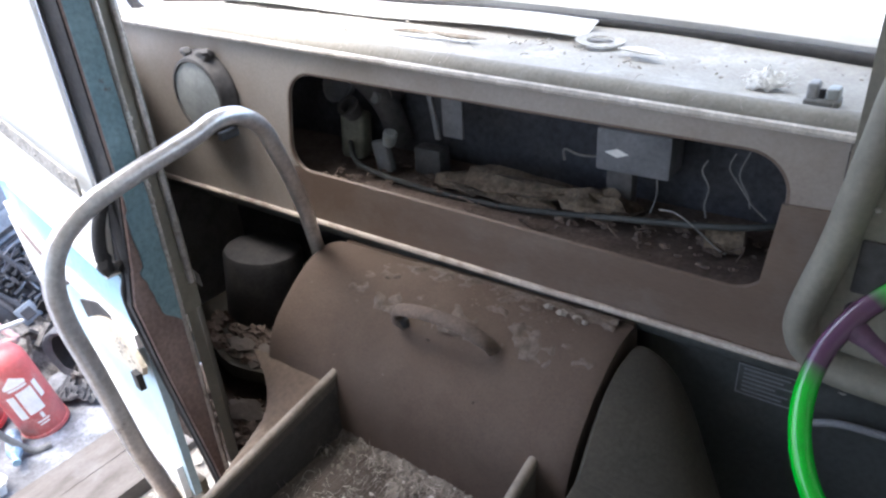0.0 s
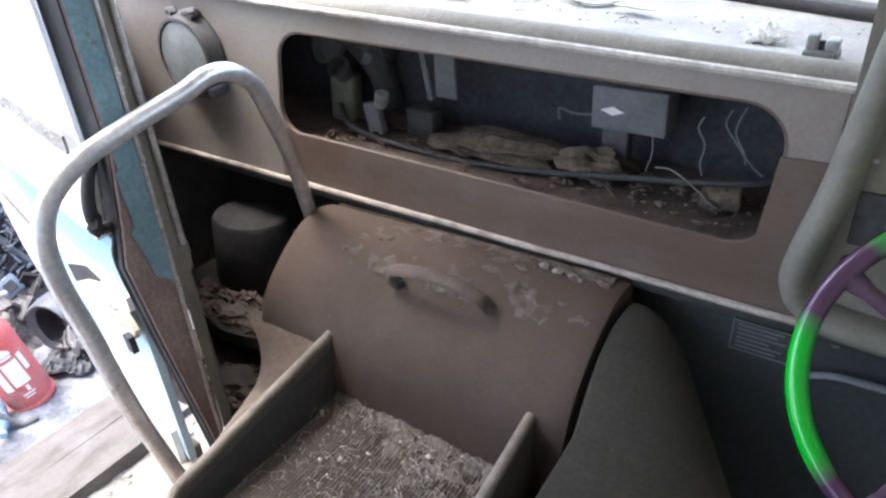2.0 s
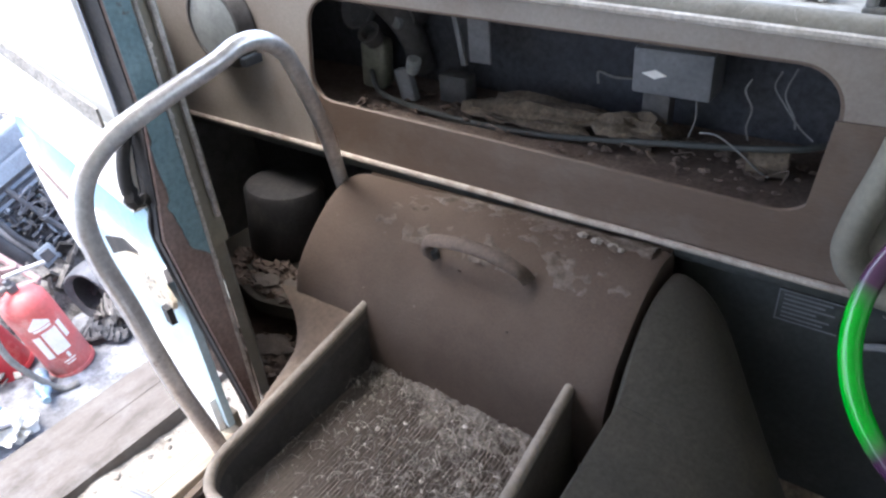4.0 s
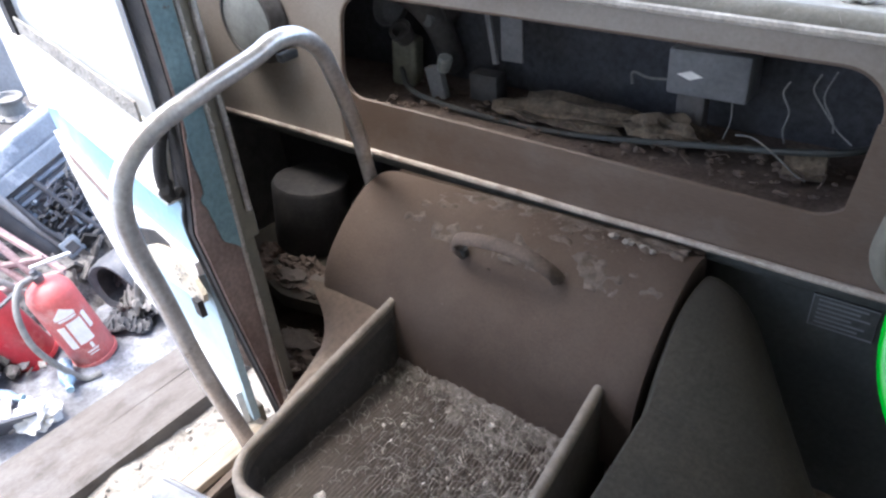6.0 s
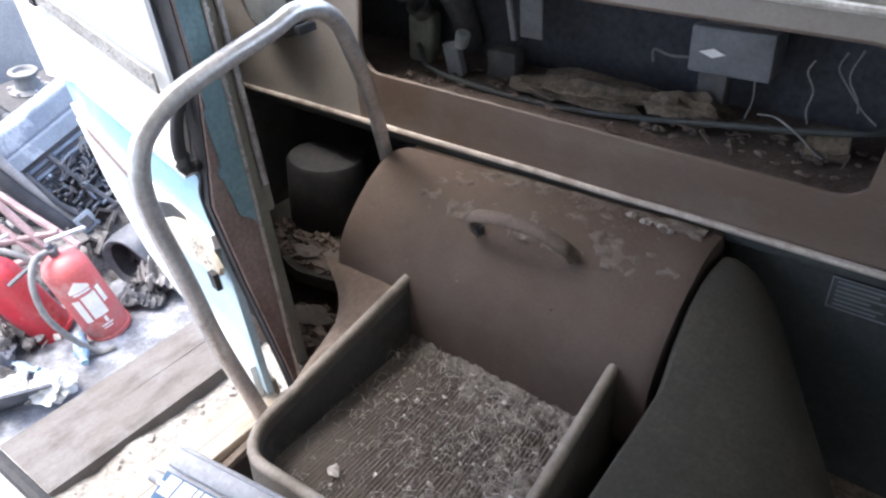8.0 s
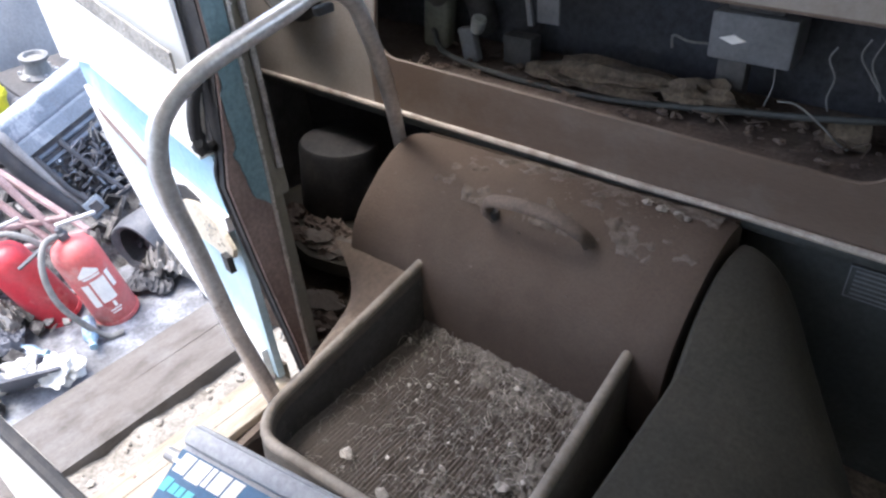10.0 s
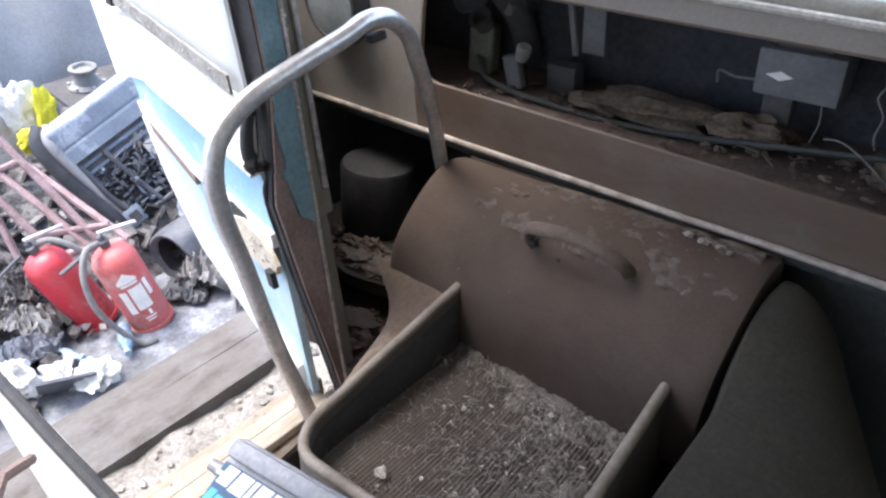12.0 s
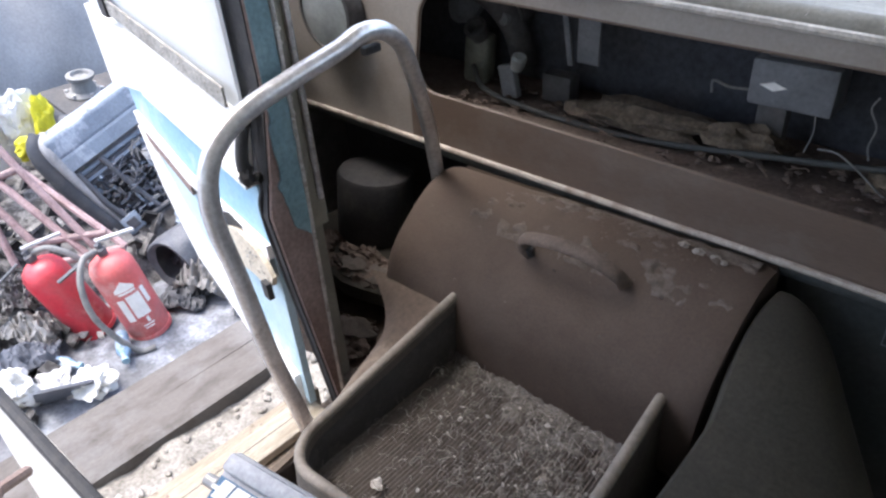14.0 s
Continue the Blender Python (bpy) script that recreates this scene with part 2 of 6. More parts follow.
M["trash"] = material("mixed_rubbish", (0.135, 0.130, 0.125), (0.030, 0.028, 0.027), rough=0.8, scale=14, fine=80, grain=0.35, lo=0.45, hi=0.55, island=0.75)
M["board_slate"] = material("slate_board", (0.115, 0.125, 0.15), (0.085, 0.09, 0.105), rough=0.6, scale=6, fine=90, grain=0.15)
M["sheet_grey"] = material("crumpled_grey_sheet", (0.26, 0.255, 0.245), (0.15, 0.145, 0.138), rough=0.5, metal=0.15, scale=7, fine=90, grain=0.2, third=(0.13, 0.105, 0.085), third_scale=9, third_lo=0.55, third_hi=0.7)
M["paper"] = material("pale_card", (0.72, 0.70, 0.66), (0.62, 0.6, 0.56), rough=0.8, scale=8, fine=120, grain=0.06, bump=0.05)
M["battery"] = material("battery_grey_case", (0.3, 0.305, 0.32), (0.38, 0.38, 0.385), rough=0.45, scale=9, fine=120, grain=0.18)
M["battery_blue"] = material("battery_blue_label", (0.03, 0.11, 0.22), (0.06, 0.14, 0.24), rough=0.55, scale=12, fine=90, grain=0.15, bump=0.02)
M["cyan"] = material("cyan_print", (0.1, 0.55, 0.6), (0.12, 0.48, 0.55), rough=0.5, scale=20, fine=100, grain=0.1, bump=0)
# Mostly unseen lining, kept pale so that it bounces light into the cab.
M["bus_shell"] = material("bus_lining", (0.62, 0.585, 0.51), (0.52, 0.48, 0.41), rough=0.8, scale=3, fine=60, grain=0.12)
M["box_grey"] = material("grey_control_box", (0.165, 0.17, 0.178), (0.12, 0.125, 0.13), rough=0.6, scale=15, fine=120, grain=0.2)
M["wool"] = material("old_insulation", (0.140, 0.110, 0.080), (0.072, 0.056, 0.042), rough=1.0, scale=25, fine=120, grain=0.35, bump=0.6)
M["bottle_green"] = material("dusty_green_bottle", (0.17, 0.175, 0.135), (0.13, 0.13, 0.105), rough=0.5, scale=12, fine=90, grain=0.2)
M["dial"] = material("dial_face", (0.3, 0.315, 0.305), (0.22, 0.235, 0.23), rough=0.3, scale=14, fine=90, grain=0.12, bump=0)
M["door_pale"] = material("door_washed_blue", (0.42, 0.54, 0.58), (0.34, 0.47, 0.53), rough=0.55, scale=7, fine=90, grain=0.08, third=(0.55, 0.6, 0.6), third_scale=4, bump=0.05)
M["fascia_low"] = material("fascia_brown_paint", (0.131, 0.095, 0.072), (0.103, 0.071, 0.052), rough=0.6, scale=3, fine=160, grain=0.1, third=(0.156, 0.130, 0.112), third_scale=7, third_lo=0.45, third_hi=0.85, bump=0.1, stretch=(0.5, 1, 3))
# Overexposed window glare, painted as a white pane that passes light.
M["milky"] = milky_material("glare_white_pane")
M["leaf"] = material("dry_leaf", (0.24, 0.2, 0.16), (0.34, 0.31, 0.26), rough=0.9, scale=40, fine=160, grain=0.2)
M["glass"] = glass_material("window_glass")
M["bottle_blue"] = material("blue_bottle_plastic", (0.17, 0.27, 0.38), (0.42, 0.47, 0.5), rough=0.2, scale=25, fine=90, grain=0.2)


# ---- mesh helpers ----
def thing(name, label, category, at=(0, 0, 0), group="", kind=""):
    ob = new(name)
    ob.empty_display_size = 0.05
    ob.matrix_basis = Matrix.Translation(at)
    return tagged(ob, label, category, group, kind)


def part(name, bm, mat, parent=None, label="", sharp=38, smooth=True):
    me = bpy.data.meshes.new(name)
    bmesh.ops.recalc_face_normals(bm, faces=bm.faces[:])
    lim = radians(sharp)
    for f in bm.faces:
        f.smooth = smooth
    for e in bm.edges:
        if len(e.link_faces) == 2:
            e.smooth = e.calc_face_angle(0) < lim
    bm.to_mesh(me)
    bm.free()
    me.materials.append(M[mat])
    ob = new(name, me)
    if parent is not None:
        ob.parent = parent
        if parent.type == "EMPTY":
            ob.matrix_parent_inverse = parent.matrix_basis.inverted()
    if label:
        ob["label"] = label
    return ob


def box(bm, lo, hi, bevel=0.0, seg=2, m=None):
    lo, hi = Vector(lo), Vector(hi)
    r = bmesh.ops.create_cube(bm, size=1)
    vs = r["verts"]
    bmesh.ops.transform(bm, verts=vs, matrix=Matrix.LocRotScale((lo + hi) / 2, None, hi - lo))
    if bevel:
        es = list({e for v in vs for e in v.link_edges})
        out = bmesh.ops.bevel(bm, geom=es, offset=bevel, segments=seg, profile=0.5, affect="EDGES", clamp_overlap=True)
        vs = list({v for f in out["faces"] for v in f.verts} | {v for v in vs if v.is_valid})
    if m is not None:
        bmesh.ops.transform(bm, verts=vs, matrix=m)
    return vs


def new_box(lo, hi, bevel=0.0, seg=2, m=None):
    bm = bmesh.new()
    box(bm, lo, hi, bevel, seg, m)
    return bm


def smooth_path(pts, n=8, closed=False):
    pts = [Vector(p) for p in pts]
    out = []
    k = len(pts)
    for i in range(k if closed else k - 1):
        if closed:
            p0, p1, p2, p3 = (pts[(i + d) % k] for d in (-1, 0, 1, 2))
        else:
            p1, p2 = pts[i], pts[i + 1]
            p0 = pts[i - 1] if i else p1 * 2 - p2
            p3 = pts[i + 2] if i + 2 < k else p2 * 2 - p1
        for j in range(n):
            s = j / n
            out.append(0.5 * (2 * p1 + (p2 - p0) * s + (2 * p0 - 5 * p1 + 4 * p2 - p3) * s * s + (3 * p1 - p0 - 3 * p2 + p3) * s ** 3))
    if not closed:
        out.append(pts[-1])
    return out


def tube(bm, pts, radius, seg=12, closed=False, caps=True, flat=1.0, flat_dir=None):
    """Sweep a round section along pts; radius may be a function of the share of the way. flat squeezes it along flat_dir."""
    n = len(pts)
    rings = []
    ref = Vector(flat_dir) if flat_dir else None
    prev = None
    for i, p in enumerate(pts):
        a = pts[(i - 1) % n] if closed or i else p
        b = pts[(i + 1) % n] if closed or i < n - 1 else p
        d = (b - a).normalized()
        if ref is not None:
            u = (ref - d * ref.dot(d)).normalized()
        elif prev is None:
            u = d.orthogonal().normalized()
        else:
            u = (prev - d * prev.dot(d)).normalized()
        prev = u
        w = d.cross(u)
        r = radius(i / max(1, n - 1)) if callable(radius) else radius
        rings.append([bm.verts.new(p + u * math.cos(6.28318 * k / seg) * r * flat + w * math.sin(6.28318 * k / seg) * r) for k in range(seg)])
    for i in range(n if closed else n - 1):
        r0, r1 = rings[i], rings[(i + 1) % n]
        for k in range(seg):
            bm.faces.new((r0[k], r0[(k + 1) % seg], r1[(k + 1) % seg], r1[k]))
    if caps and not closed:
        bm.faces.new(rings[0][::-1])
        bm.faces.new(rings[-1])
    return bm


def new_tube(pts, radius, **kw):
    return tube(bmesh.new(), [Vector(p) for p in pts], radius, **kw)


def lathe(bm, profile, seg=24, m=None):
    """Revolve (r, z) pairs about z."""
    rings = []
    for r, z in profile:
        if r < 1e-5:
            rings.append([bm.verts.new((0, 0, z))])
        else:
            rings.append([bm.verts.new((r * math.cos(6.28318 * k / seg), r * math.sin(6.28318 * k / seg), z)) for k in range(seg)])
    for a, b in zip(rings, rings[1:]):
        for k in range(seg):
            q = [a[k % len(a)], a[(k + 1) % len(a)], b[(k + 1) % len(b)], b[k % len(b)]]
            q = list(dict.fromkeys(q))
            if len(q) > 2:
                bm.faces.new(q)
    vs = [v for r in rings for v in r]
    if m is not None:
        bmesh.ops.transform(bm, verts=vs, matrix=m)
    return bm


def new_lathe(profile, seg=24, m=None):
    return lathe(bmesh.new(), profile, seg, m)


def grid(nu, nv, fn, thick=0.0, direction=None):
    """A sheet of nu by nv cells from fn(u, v); thick makes it solid along direction, or along its normals."""
    bm = bmesh.new()
    top = [[bm.verts.new(fn(i / nu, j / nv)) for j in range(nv + 1)] for i in range(nu + 1)]
    for i in range(nu):
        for j in range(nv):
            bm.faces.new((top[i][j], top[i + 1][j], top[i + 1][j + 1], top[i][j + 1]))
    if thick:
        bm.normal_update()
        off = {v: (Vector(direction) if direction else v.normal) * -thick for v in bm.verts}
        low = [[bm.verts.new(v.co + off[v]) for v in row] for row in top]
        for i in range(nu):
            for j in range(nv):
                bm.faces.new((low[i][j], low[i][j + 1], low[i + 1][j + 1], low[i + 1][j]))
        for i in range(nu):
            for j in (0, nv):
                bm.faces.new((top[i][j], top[i + 1][j], low[i + 1][j], low[i][j]))
        for j in range(nv):
            for i in (0, nu):
                bm.faces.new((top[i][j], top[i][j + 1], low[i][j + 1], low[i][j]))
    return bm


def prism(bm, outline, depth, m=None):
    """An outline of (a, b) pairs in the local x-z plane, given thickness along local y."""
    f = [bm.verts.new((a, 0, b)) for a, b in outline]
    k = [bm.verts.new((a, depth, b)) for a, b in outline]
    bm.faces.new(f)
    bm.faces.new(k[::-1])
    n = len(f)
    for i in range(n):
        bm.faces.new((f[i], k[i], k[(i + 1) % n], f[(i + 1) % n]))
    if m is not None:
        bmesh.ops.transform(bm, verts=f + k, matrix=m)
    return bm


def rounded(x0, z0, x1, z1, r, n=6):
    pts = []
    for cx, cz, a0 in ((x1 - r, z1 - r, 0), (x0 + r, z1 - r, 90), (x0 + r, z0 + r, 180), (x1 - r, z0 + r, 270)):
        pts += [(cx + r * math.cos(radians(a0 + 90 * k / n)), cz + r * math.sin(radians(a0 + 90 * k / n))) for k in range(n + 1)]
    return pts


def scatter(bm, count, place, size, rng, flat=0.5):
    """Many small crumpled flakes. place(rng) gives a point."""
    for _ in range(count):
        p = Vector(place(rng))
        s = size * rng.uniform(0.4, 1.5)
        rot = Euler((rng.uniform(-0.7, 0.7), rng.uniform(-0.7, 0.7), rng.uniform(0, 6.3))).to_matrix()
        n = rng.randint(4, 6)
        ring = [bm.verts.new(p + rot @ Vector((s * rng.uniform(0.5, 1.2) * math.cos(6.28 * k / n), s * rng.uniform(0.4, 0.9) * math.sin(6.28 * k / n), s * flat * rng.uniform(-0.3, 0.3)))) for k in range(n)]
        t = bm.verts.new(p + Vector((0, 0, s * flat * rng.uniform(0.5, 1.1))))
        for k in range(n):
            bm.faces.new((ring[k], ring[(k + 1) % n], t))
    return bm


def lump(bm, at, size, rng, rough=0.25, sub=2):
    r = bmesh.ops.create_icosphere(bm, subdivisions=sub, radius=1)
    sd = Vector((rng.uniform(0, 50), rng.uniform(0, 50), rng.uniform(0, 50)))
    for v in r["verts"]:
        k = 1 + rough * noise.noise(v.co * 1.7 + sd) * 1.6 + rough * 0.6 * noise.noise(v.co * 4 + sd)
        v.co = Vector((v.co.x * size[0], v.co.y * size[1], v.co.z * size[2])) * k + Vector(at)
    return bm


def new_lump(at, size, rng, rough=0.25, sub=3):
    return lump(bmesh.new(), at, size, rng, rough, sub)


R = random.Random(7)
GROUND = -0.51
FLOOR = 0.40
DASH_Y = 1.217


def top_z(x):
    """Height of the dashboard's top edge, which rises a little towards the door."""
    return 1.232 - 0.032 * (x + 0.04)


# ---- ground and yard ----
def yard(u, v):
    x, y = -14 + 28 * u, -12 + 30 * v
    return x, y, GROUND + 0.012 * noise.noise(Vector((x * 1.3, y * 1.3, 0)))


ground = part("ground", grid(120, 120, yard), "concrete")
tagged(ground, "dusty pale concrete yard floor with dirt", "ground", kind="structure")
bm = grid(1, 1, lambda u, v: (-400 + 800 * u, -400 + 800 * v, GROUND - 0.05))
far_ground = part("ground_far", bm, "concrete")
tagged(far_ground, "pale open ground stretching to the horizon", "ground", kind="structure")

# ---- bus shell ----
bm = bmesh.new()
box(bm, (-1.05, -3.0, FLOOR - 0.05), (1.0, 1.9, FLOOR), 0.004)
corner = [(-1.0505, 0.87), (-1.0505, 1.9), (-1.715, 1.9), (-1.70, 1.24)]
prism(bm, corner, 0.048, Matrix.Translation((0, 0, FLOOR - 0.05)) @ Matrix(((1, 0, 0, 0), (0, 0, 1, 0), (0, 1, 0, 0), (0, 0, 0, 1))))
floor = part("floor", bm, "floor_dirt")
tagged(floor, "brown dirt-covered steel floor of the old bus", "floor", kind="structure")
# Unseen roof and walls enclose the cab; their bays are set for inside light.
bm = new_box((-1.13, -3.0, 2.12), (1.06, 0.72, 2.18), 0.01)
box(bm, (-1.13, 0.72, 2.121), (1.06, 1.60, 2.179), 0.01)
ceiling = part("ceiling", bm, "bus_shell")
tagged(ceiling, "pale lined roof of the old bus", "ceiling", kind="structure")
# Unseen rear wall; its window is left open to brighten the fascia.
bm = bmesh.new()
box(bm, (-1.1, -3.06, FLOOR), (1.06, -3.0, 1.05))
box(bm, (-1.1, -3.06, 1.85), (1.06, -3.0, 2.12))
for x in (-1.1, 0.86):
    box(bm, (x, -3.059, 1.05), (x + 0.2, -3.001, 1.85))
tagged(part("wall_back", bm, "bus_shell"), "unseen pale rear bus wall, opened to let light in", "wall", kind="structure")
# Unseen wall; its driver-side bays are closed to keep the footwell dark.
bm = bmesh.new()
box(bm, (1.0, -3.0, FLOOR), (1.06, 1.75, 1.0))
box(bm, (1.0, -3.0, 1.88), (1.06, 1.75, 2.12))
for y, w in ((-3.0, 0.08), (-1.6, 3.35)):
    box(bm, (1.001, y, 1.0), (1.059, y + w, 1.88))
tagged(part("wall_right", bm, "bus_shell"), "unseen pale bus side wall, front bays closed against light", "wall", kind="structure")
bm = bmesh.new()
box(bm, (-1.12, -3.0, FLOOR), (-1.06, -0.12, 1.0))
box(bm, (-1.12, -3.0, 1.85), (-1.06, 0.74, 2.12))
for y in (-3.0, -1.6, -0.2):
    box(bm, (-1.119, y, 1.0), (-1.061, y + 0.08, 1.85))
tagged(part("wall_left", bm, "bus_shell"), "pale bus side wall with open window bays", "wall", kind="structure")

# plain body skirt under the floor
bm = bmesh.new()
box(bm, (-1.08, -3.04, GROUND - 0.01), (1.05, 0.83, 0.36), 0.01)
box(bm, (-0.9, 0.83, GROUND - 0.01), (1.05, 1.46, 0.36), 0.01)
tagged(part("wall_skirt", bm, "bus_shell"), "plain pale body skirt under the bus floor", "wall", kind="structure")

# front firewall and the lower corner panel by the door
bm = bmesh.new()
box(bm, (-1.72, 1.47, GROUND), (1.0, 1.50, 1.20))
tagged(part("wall_front", bm, "cavity"), "dark steel firewall behind the dashboard", "wall", kind="structure")
bm = grid(8, 6, lambda u, v: (-1.035 - 0.68 * u, 0.86 + 0.36 * u + 0.02 * math.sin(3.14 * u), 0.2 + 1.0 * v), 0.02)
tagged(part("wall_corner", bm, "rim_grey"), "dull grey rounded corner panel ahead of the door", "wall", kind="structure")
bm = bmesh.new()
box(bm, (-1.75, 1.15, 0.2), (-1.72, 1.70, 1.28))
tagged(part("wall_side", bm, "hose"), "dark side panel at the end of the dashboard", "wall", kind="structure")
bm = bmesh.new()
prism(bm, [(-0.28, 0.40), (1.0, 0.40), (1.0, 0.86), (-0.28, 0.86)], 0.012, Matrix.Translation((0, 1.245, 0)))
tagged(part("wall_kick", bm, "kick"), "dark green kick panel below the dashboard", "wall", kind="structure")

# windscreen: seal, posts and panes along the bowed front
front_line = smooth_path([(0.95, 1.38, 0), (0.45, 1.45, 0), (0.0, 1.508, 0), (-0.16, 1.542, 0), (-0.36, 1.578, 0), (-0.60, 1.603, 0), (-0.90, 1.612, 0), (-1.30, 1.565, 0), (-1.74, 1.38, 0)], 6)
windscreen = thing("window_1", "wide curved windscreen with dark rubber seal, dusty", "window", (-0.6, 1.78, 1.27), kind="structure")
bm = new_tube([Vector((p.x, p.y + 0.025, top_z(p.x) + 0.012)) for p in front_line], lambda s: 0.016 - 0.007 * min(1.0, s * 1.9), seg=10)
part("window_seal", bm, "rubber", windscreen, "dark grey dusty rubber seal")
bm = new_tube([Vector((p.x, p.y + 0.062, top_z(p.x) + 0.03)) for p in front_line], 0.02, seg=8)
part("window_sill", bm, "white_paint", windscreen, "pale painted outer ledge")
nf = len(front_line) - 1
# Added white panel beyond the glass stands for the overexposed outdoors.
bm = grid(nf, 6, lambda u, v: (front_line[int(round(u * nf))].x, front_line[int(round(u * nf))].y + 0.06 + 0.55 * v, top_z(front_line[int(round(u * nf))].x) + 0.035 - 0.06 * v * v), 0.01)
part("cowl", bm, "white_paint", windscreen, "added white panel for the outdoor glare")
n = len(front_line) - 1


def screen(u, v):
    p = front_line[min(n, int(round(u * n)))]
    return p.x, p.y + 0.03 - 0.22 * v, top_z(p.x) + 0.04 + 0.80 * v


pane = part("pane", grid(n, 4, screen, 0.004), "glass", windscreen)
pane.visible_shadow = False
bm = bmesh.new()
box(bm, (-1.12, 1.32, 2.04), (0.995, 1.60, 2.119), 0.01)
part("header", bm, "bus_shell", windscreen)

# door post: teal over rust, rubber outside, alloy strips
post = thing("door_post", "teal painted door post worn to brown rust", "door post", (-1.0, 0.79, FLOOR), kind="structure")


OUTER = [(2.1, 0.758), (1.3, 0.758), (1.13, 0.757), (1.0, 0.735), (0.94, 0.722), (0.76, 0.742), (0.53, 0.772), (0.30, 0.797)]
to_side = Matrix.Rotation(radians(90), 4, "Z")
edge = [(y + 0.004, z) for z, y in OUTER]
part("post_core", prism(bmesh.new(), edge + [(0.805, 0.30), (0.805, 2.1)], 0.020, Matrix.Translation((-0.985, 0, 0)) @ to_side), "post_rust", post, "brown rusted steel post")
outer_edge = [(y, z) for z, y in OUTER]
for top, bottom, depth, nm in ((0, 4, 0.055, "upper_side"), (3, 8, 0.020, "lower_side")):
    a, b_ = outer_edge[top:bottom], edge[top:bottom]
    part(nm, prism(bmesh.new(), a + [(y - 0.001, z) for y, z in b_[::-1]], depth, Matrix.Translation((-0.988 - 0.001 * top, 0, 0)) @ to_side), "rubber", post, "dark grimy outer side")
part("inner_face", new_box((-1.045, 0.8065, 0.86), (-1.006, 0.858, 2.1), 0.004), "rim_grey", post, "dull grey inner return")
part("fold", new_tube([Vector((-0.986, y + 0.005, z)) for z, y in OUTER], 0.003, seg=6), "post_rust", post, "rust-brown folded edge")


def peel(u, v):
    z = 0.872 + 1.22 * v
    y0 = 0.7585 + 0.004 * noise.noise(Vector((z * 22, 3, 0))) + 0.006 * noise.noise(Vector((z * 7, 8, 0)))
    if z < 1.0:
        y0 = 0.752 + 0.016 * (1.0 - z) / 0.1 + 0.005 * noise.noise(Vector((z * 45, 1, 0)))
    if z < 0.9:
        y0 += 0.028 * (0.9 - z) / 0.028
    if z > 1.1:
        y0 = max(y0, 0.7625)
    y1 = 0.802 - 0.004 * abs(noise.noise(Vector((z * 18, 5, 0))))
    return -0.9815, min(y0, 0.797) + (y1 - min(y0, 0.797)) * u, z + 0.004 * noise.noise(Vector((u * 7, z * 9, 0)))


part("paint_layer", grid(6, 140, peel, 0.0032, (1, 0, 0)), "post_blue", post, "peeling teal paint layer")
part("seal", new_tube(smooth_path([(-1.010 - 0.03 * (z > 1.05), y + 0.002, z) for z, y in OUTER], 5), 0.005, seg=8), "rubber", post, "black rubber door seal")
bm = new_tube(smooth_path([(-1.01, 0.768, 1.16), (-1.012, 0.742, 1.125), (-1.014, 0.724, 1.09), (-1.014, 0.714, 1.055), (-1.014, 0.712, 1.03)], 5), lambda s: 0.009 + 0.003 * s, seg=10)
lump(bm, (-1.012, 0.712, 1.022), (0.014, 0.014, 0.022), R, 0.3, 2)
lump(bm, (-1.010, 0.728, 1.010), (0.012, 0.015, 0.010), R, 0.3, 2)
part("latch", bm, "rubber", post, "black curved door latch")
for x, y, r in ((-0.982, 0.8085, 0.0038), (-1.003, 0.846, 0.006)):
    pts = [Vector((x, y + 0.002 * noise.noise(Vector((0, 0, z * 9))) - (0.012 * max(0.0, 1.25 - z) / 0.7 if r < 0.005 else 0), z)) for z in [(0.36 if r < 0.005 else 0.92) + 0.05 * k for k in range(36 if r < 0.005 else 24)]]
    part("strip", new_tube(pts, r, seg=8), "chrome", post, "scuffed alloy trim strip")
bm = bmesh.new()
rr = random.Random(3)
for k in range(46):
    z = 0.5 + 0.85 * rr.random()
    lump(bm, (-0.979, 0.8085 - 0.012 * max(0.0, 1.25 - z) / 0.7 + rr.uniform(-0.003, 0.003), z), (0.002, 0.0025, rr.uniform(0.002, 0.008)), rr, 0.3, 1)
part("chipped_paint", bm, "flake", post, "pale paint chips along the strip")

# ---- open door leaf ----
PHI = radians(9)
door_m = Matrix.Translation((-1.03, 0.745, 0)) @ Matrix.Rotation(math.pi - PHI, 4, "Z")
door = thing("door_1", "open bus door, white above and pale blue below", "door", (-1.05, 0.75, 0.43), kind="structure")


def door_piece(name, outline, y0, y1, mat, label="", parent=None):
    bm = prism(bmesh.new(), outline, y1 - y0, door_m @ Matrix.Translation((0, y0, 0)))
    return part(name, bm, mat, parent or door, label)


# local y points away from the walker's side: small y is nearer to the inside face
door_piece("window_panel", [(0.0, 1.12), (0.86, 1.16), (0.88, 2.0), (0.0, 2.0)], -0.003, 0.003, "milky", "window pane painted white for the outdoor glare")
door_piece("frame_outer", [(0.62, 1.17), (0.665, 1.17), (0.70, 2.02), (0.655, 2.02)], 0.010, 0.026, "rubber", "dark window post")
door_piece("upper_panel", [(0.0, 0.985), (0.52, 1.02), (0.845, 0.965), (0.865, 1.16), (0.0, 1.12)], -0.012, 0.016, "white_paint", "white painted upper panel")
door_piece("ledge", [(0.02, 1.128), (0.655, 1.178), (0.655, 1.212), (0.02, 1.162)], 0.016, 0.0205, "grit", "gritty dirty window ledge")
door_piece("blue_band", [(0.0, 0.86), (0.40, 0.868), (0.71, 0.925), (0.73, 1.0), (0.52, 1.015), (0.0, 0.98)], -0.010, 0.008, "door_blue", "pale blue painted band")
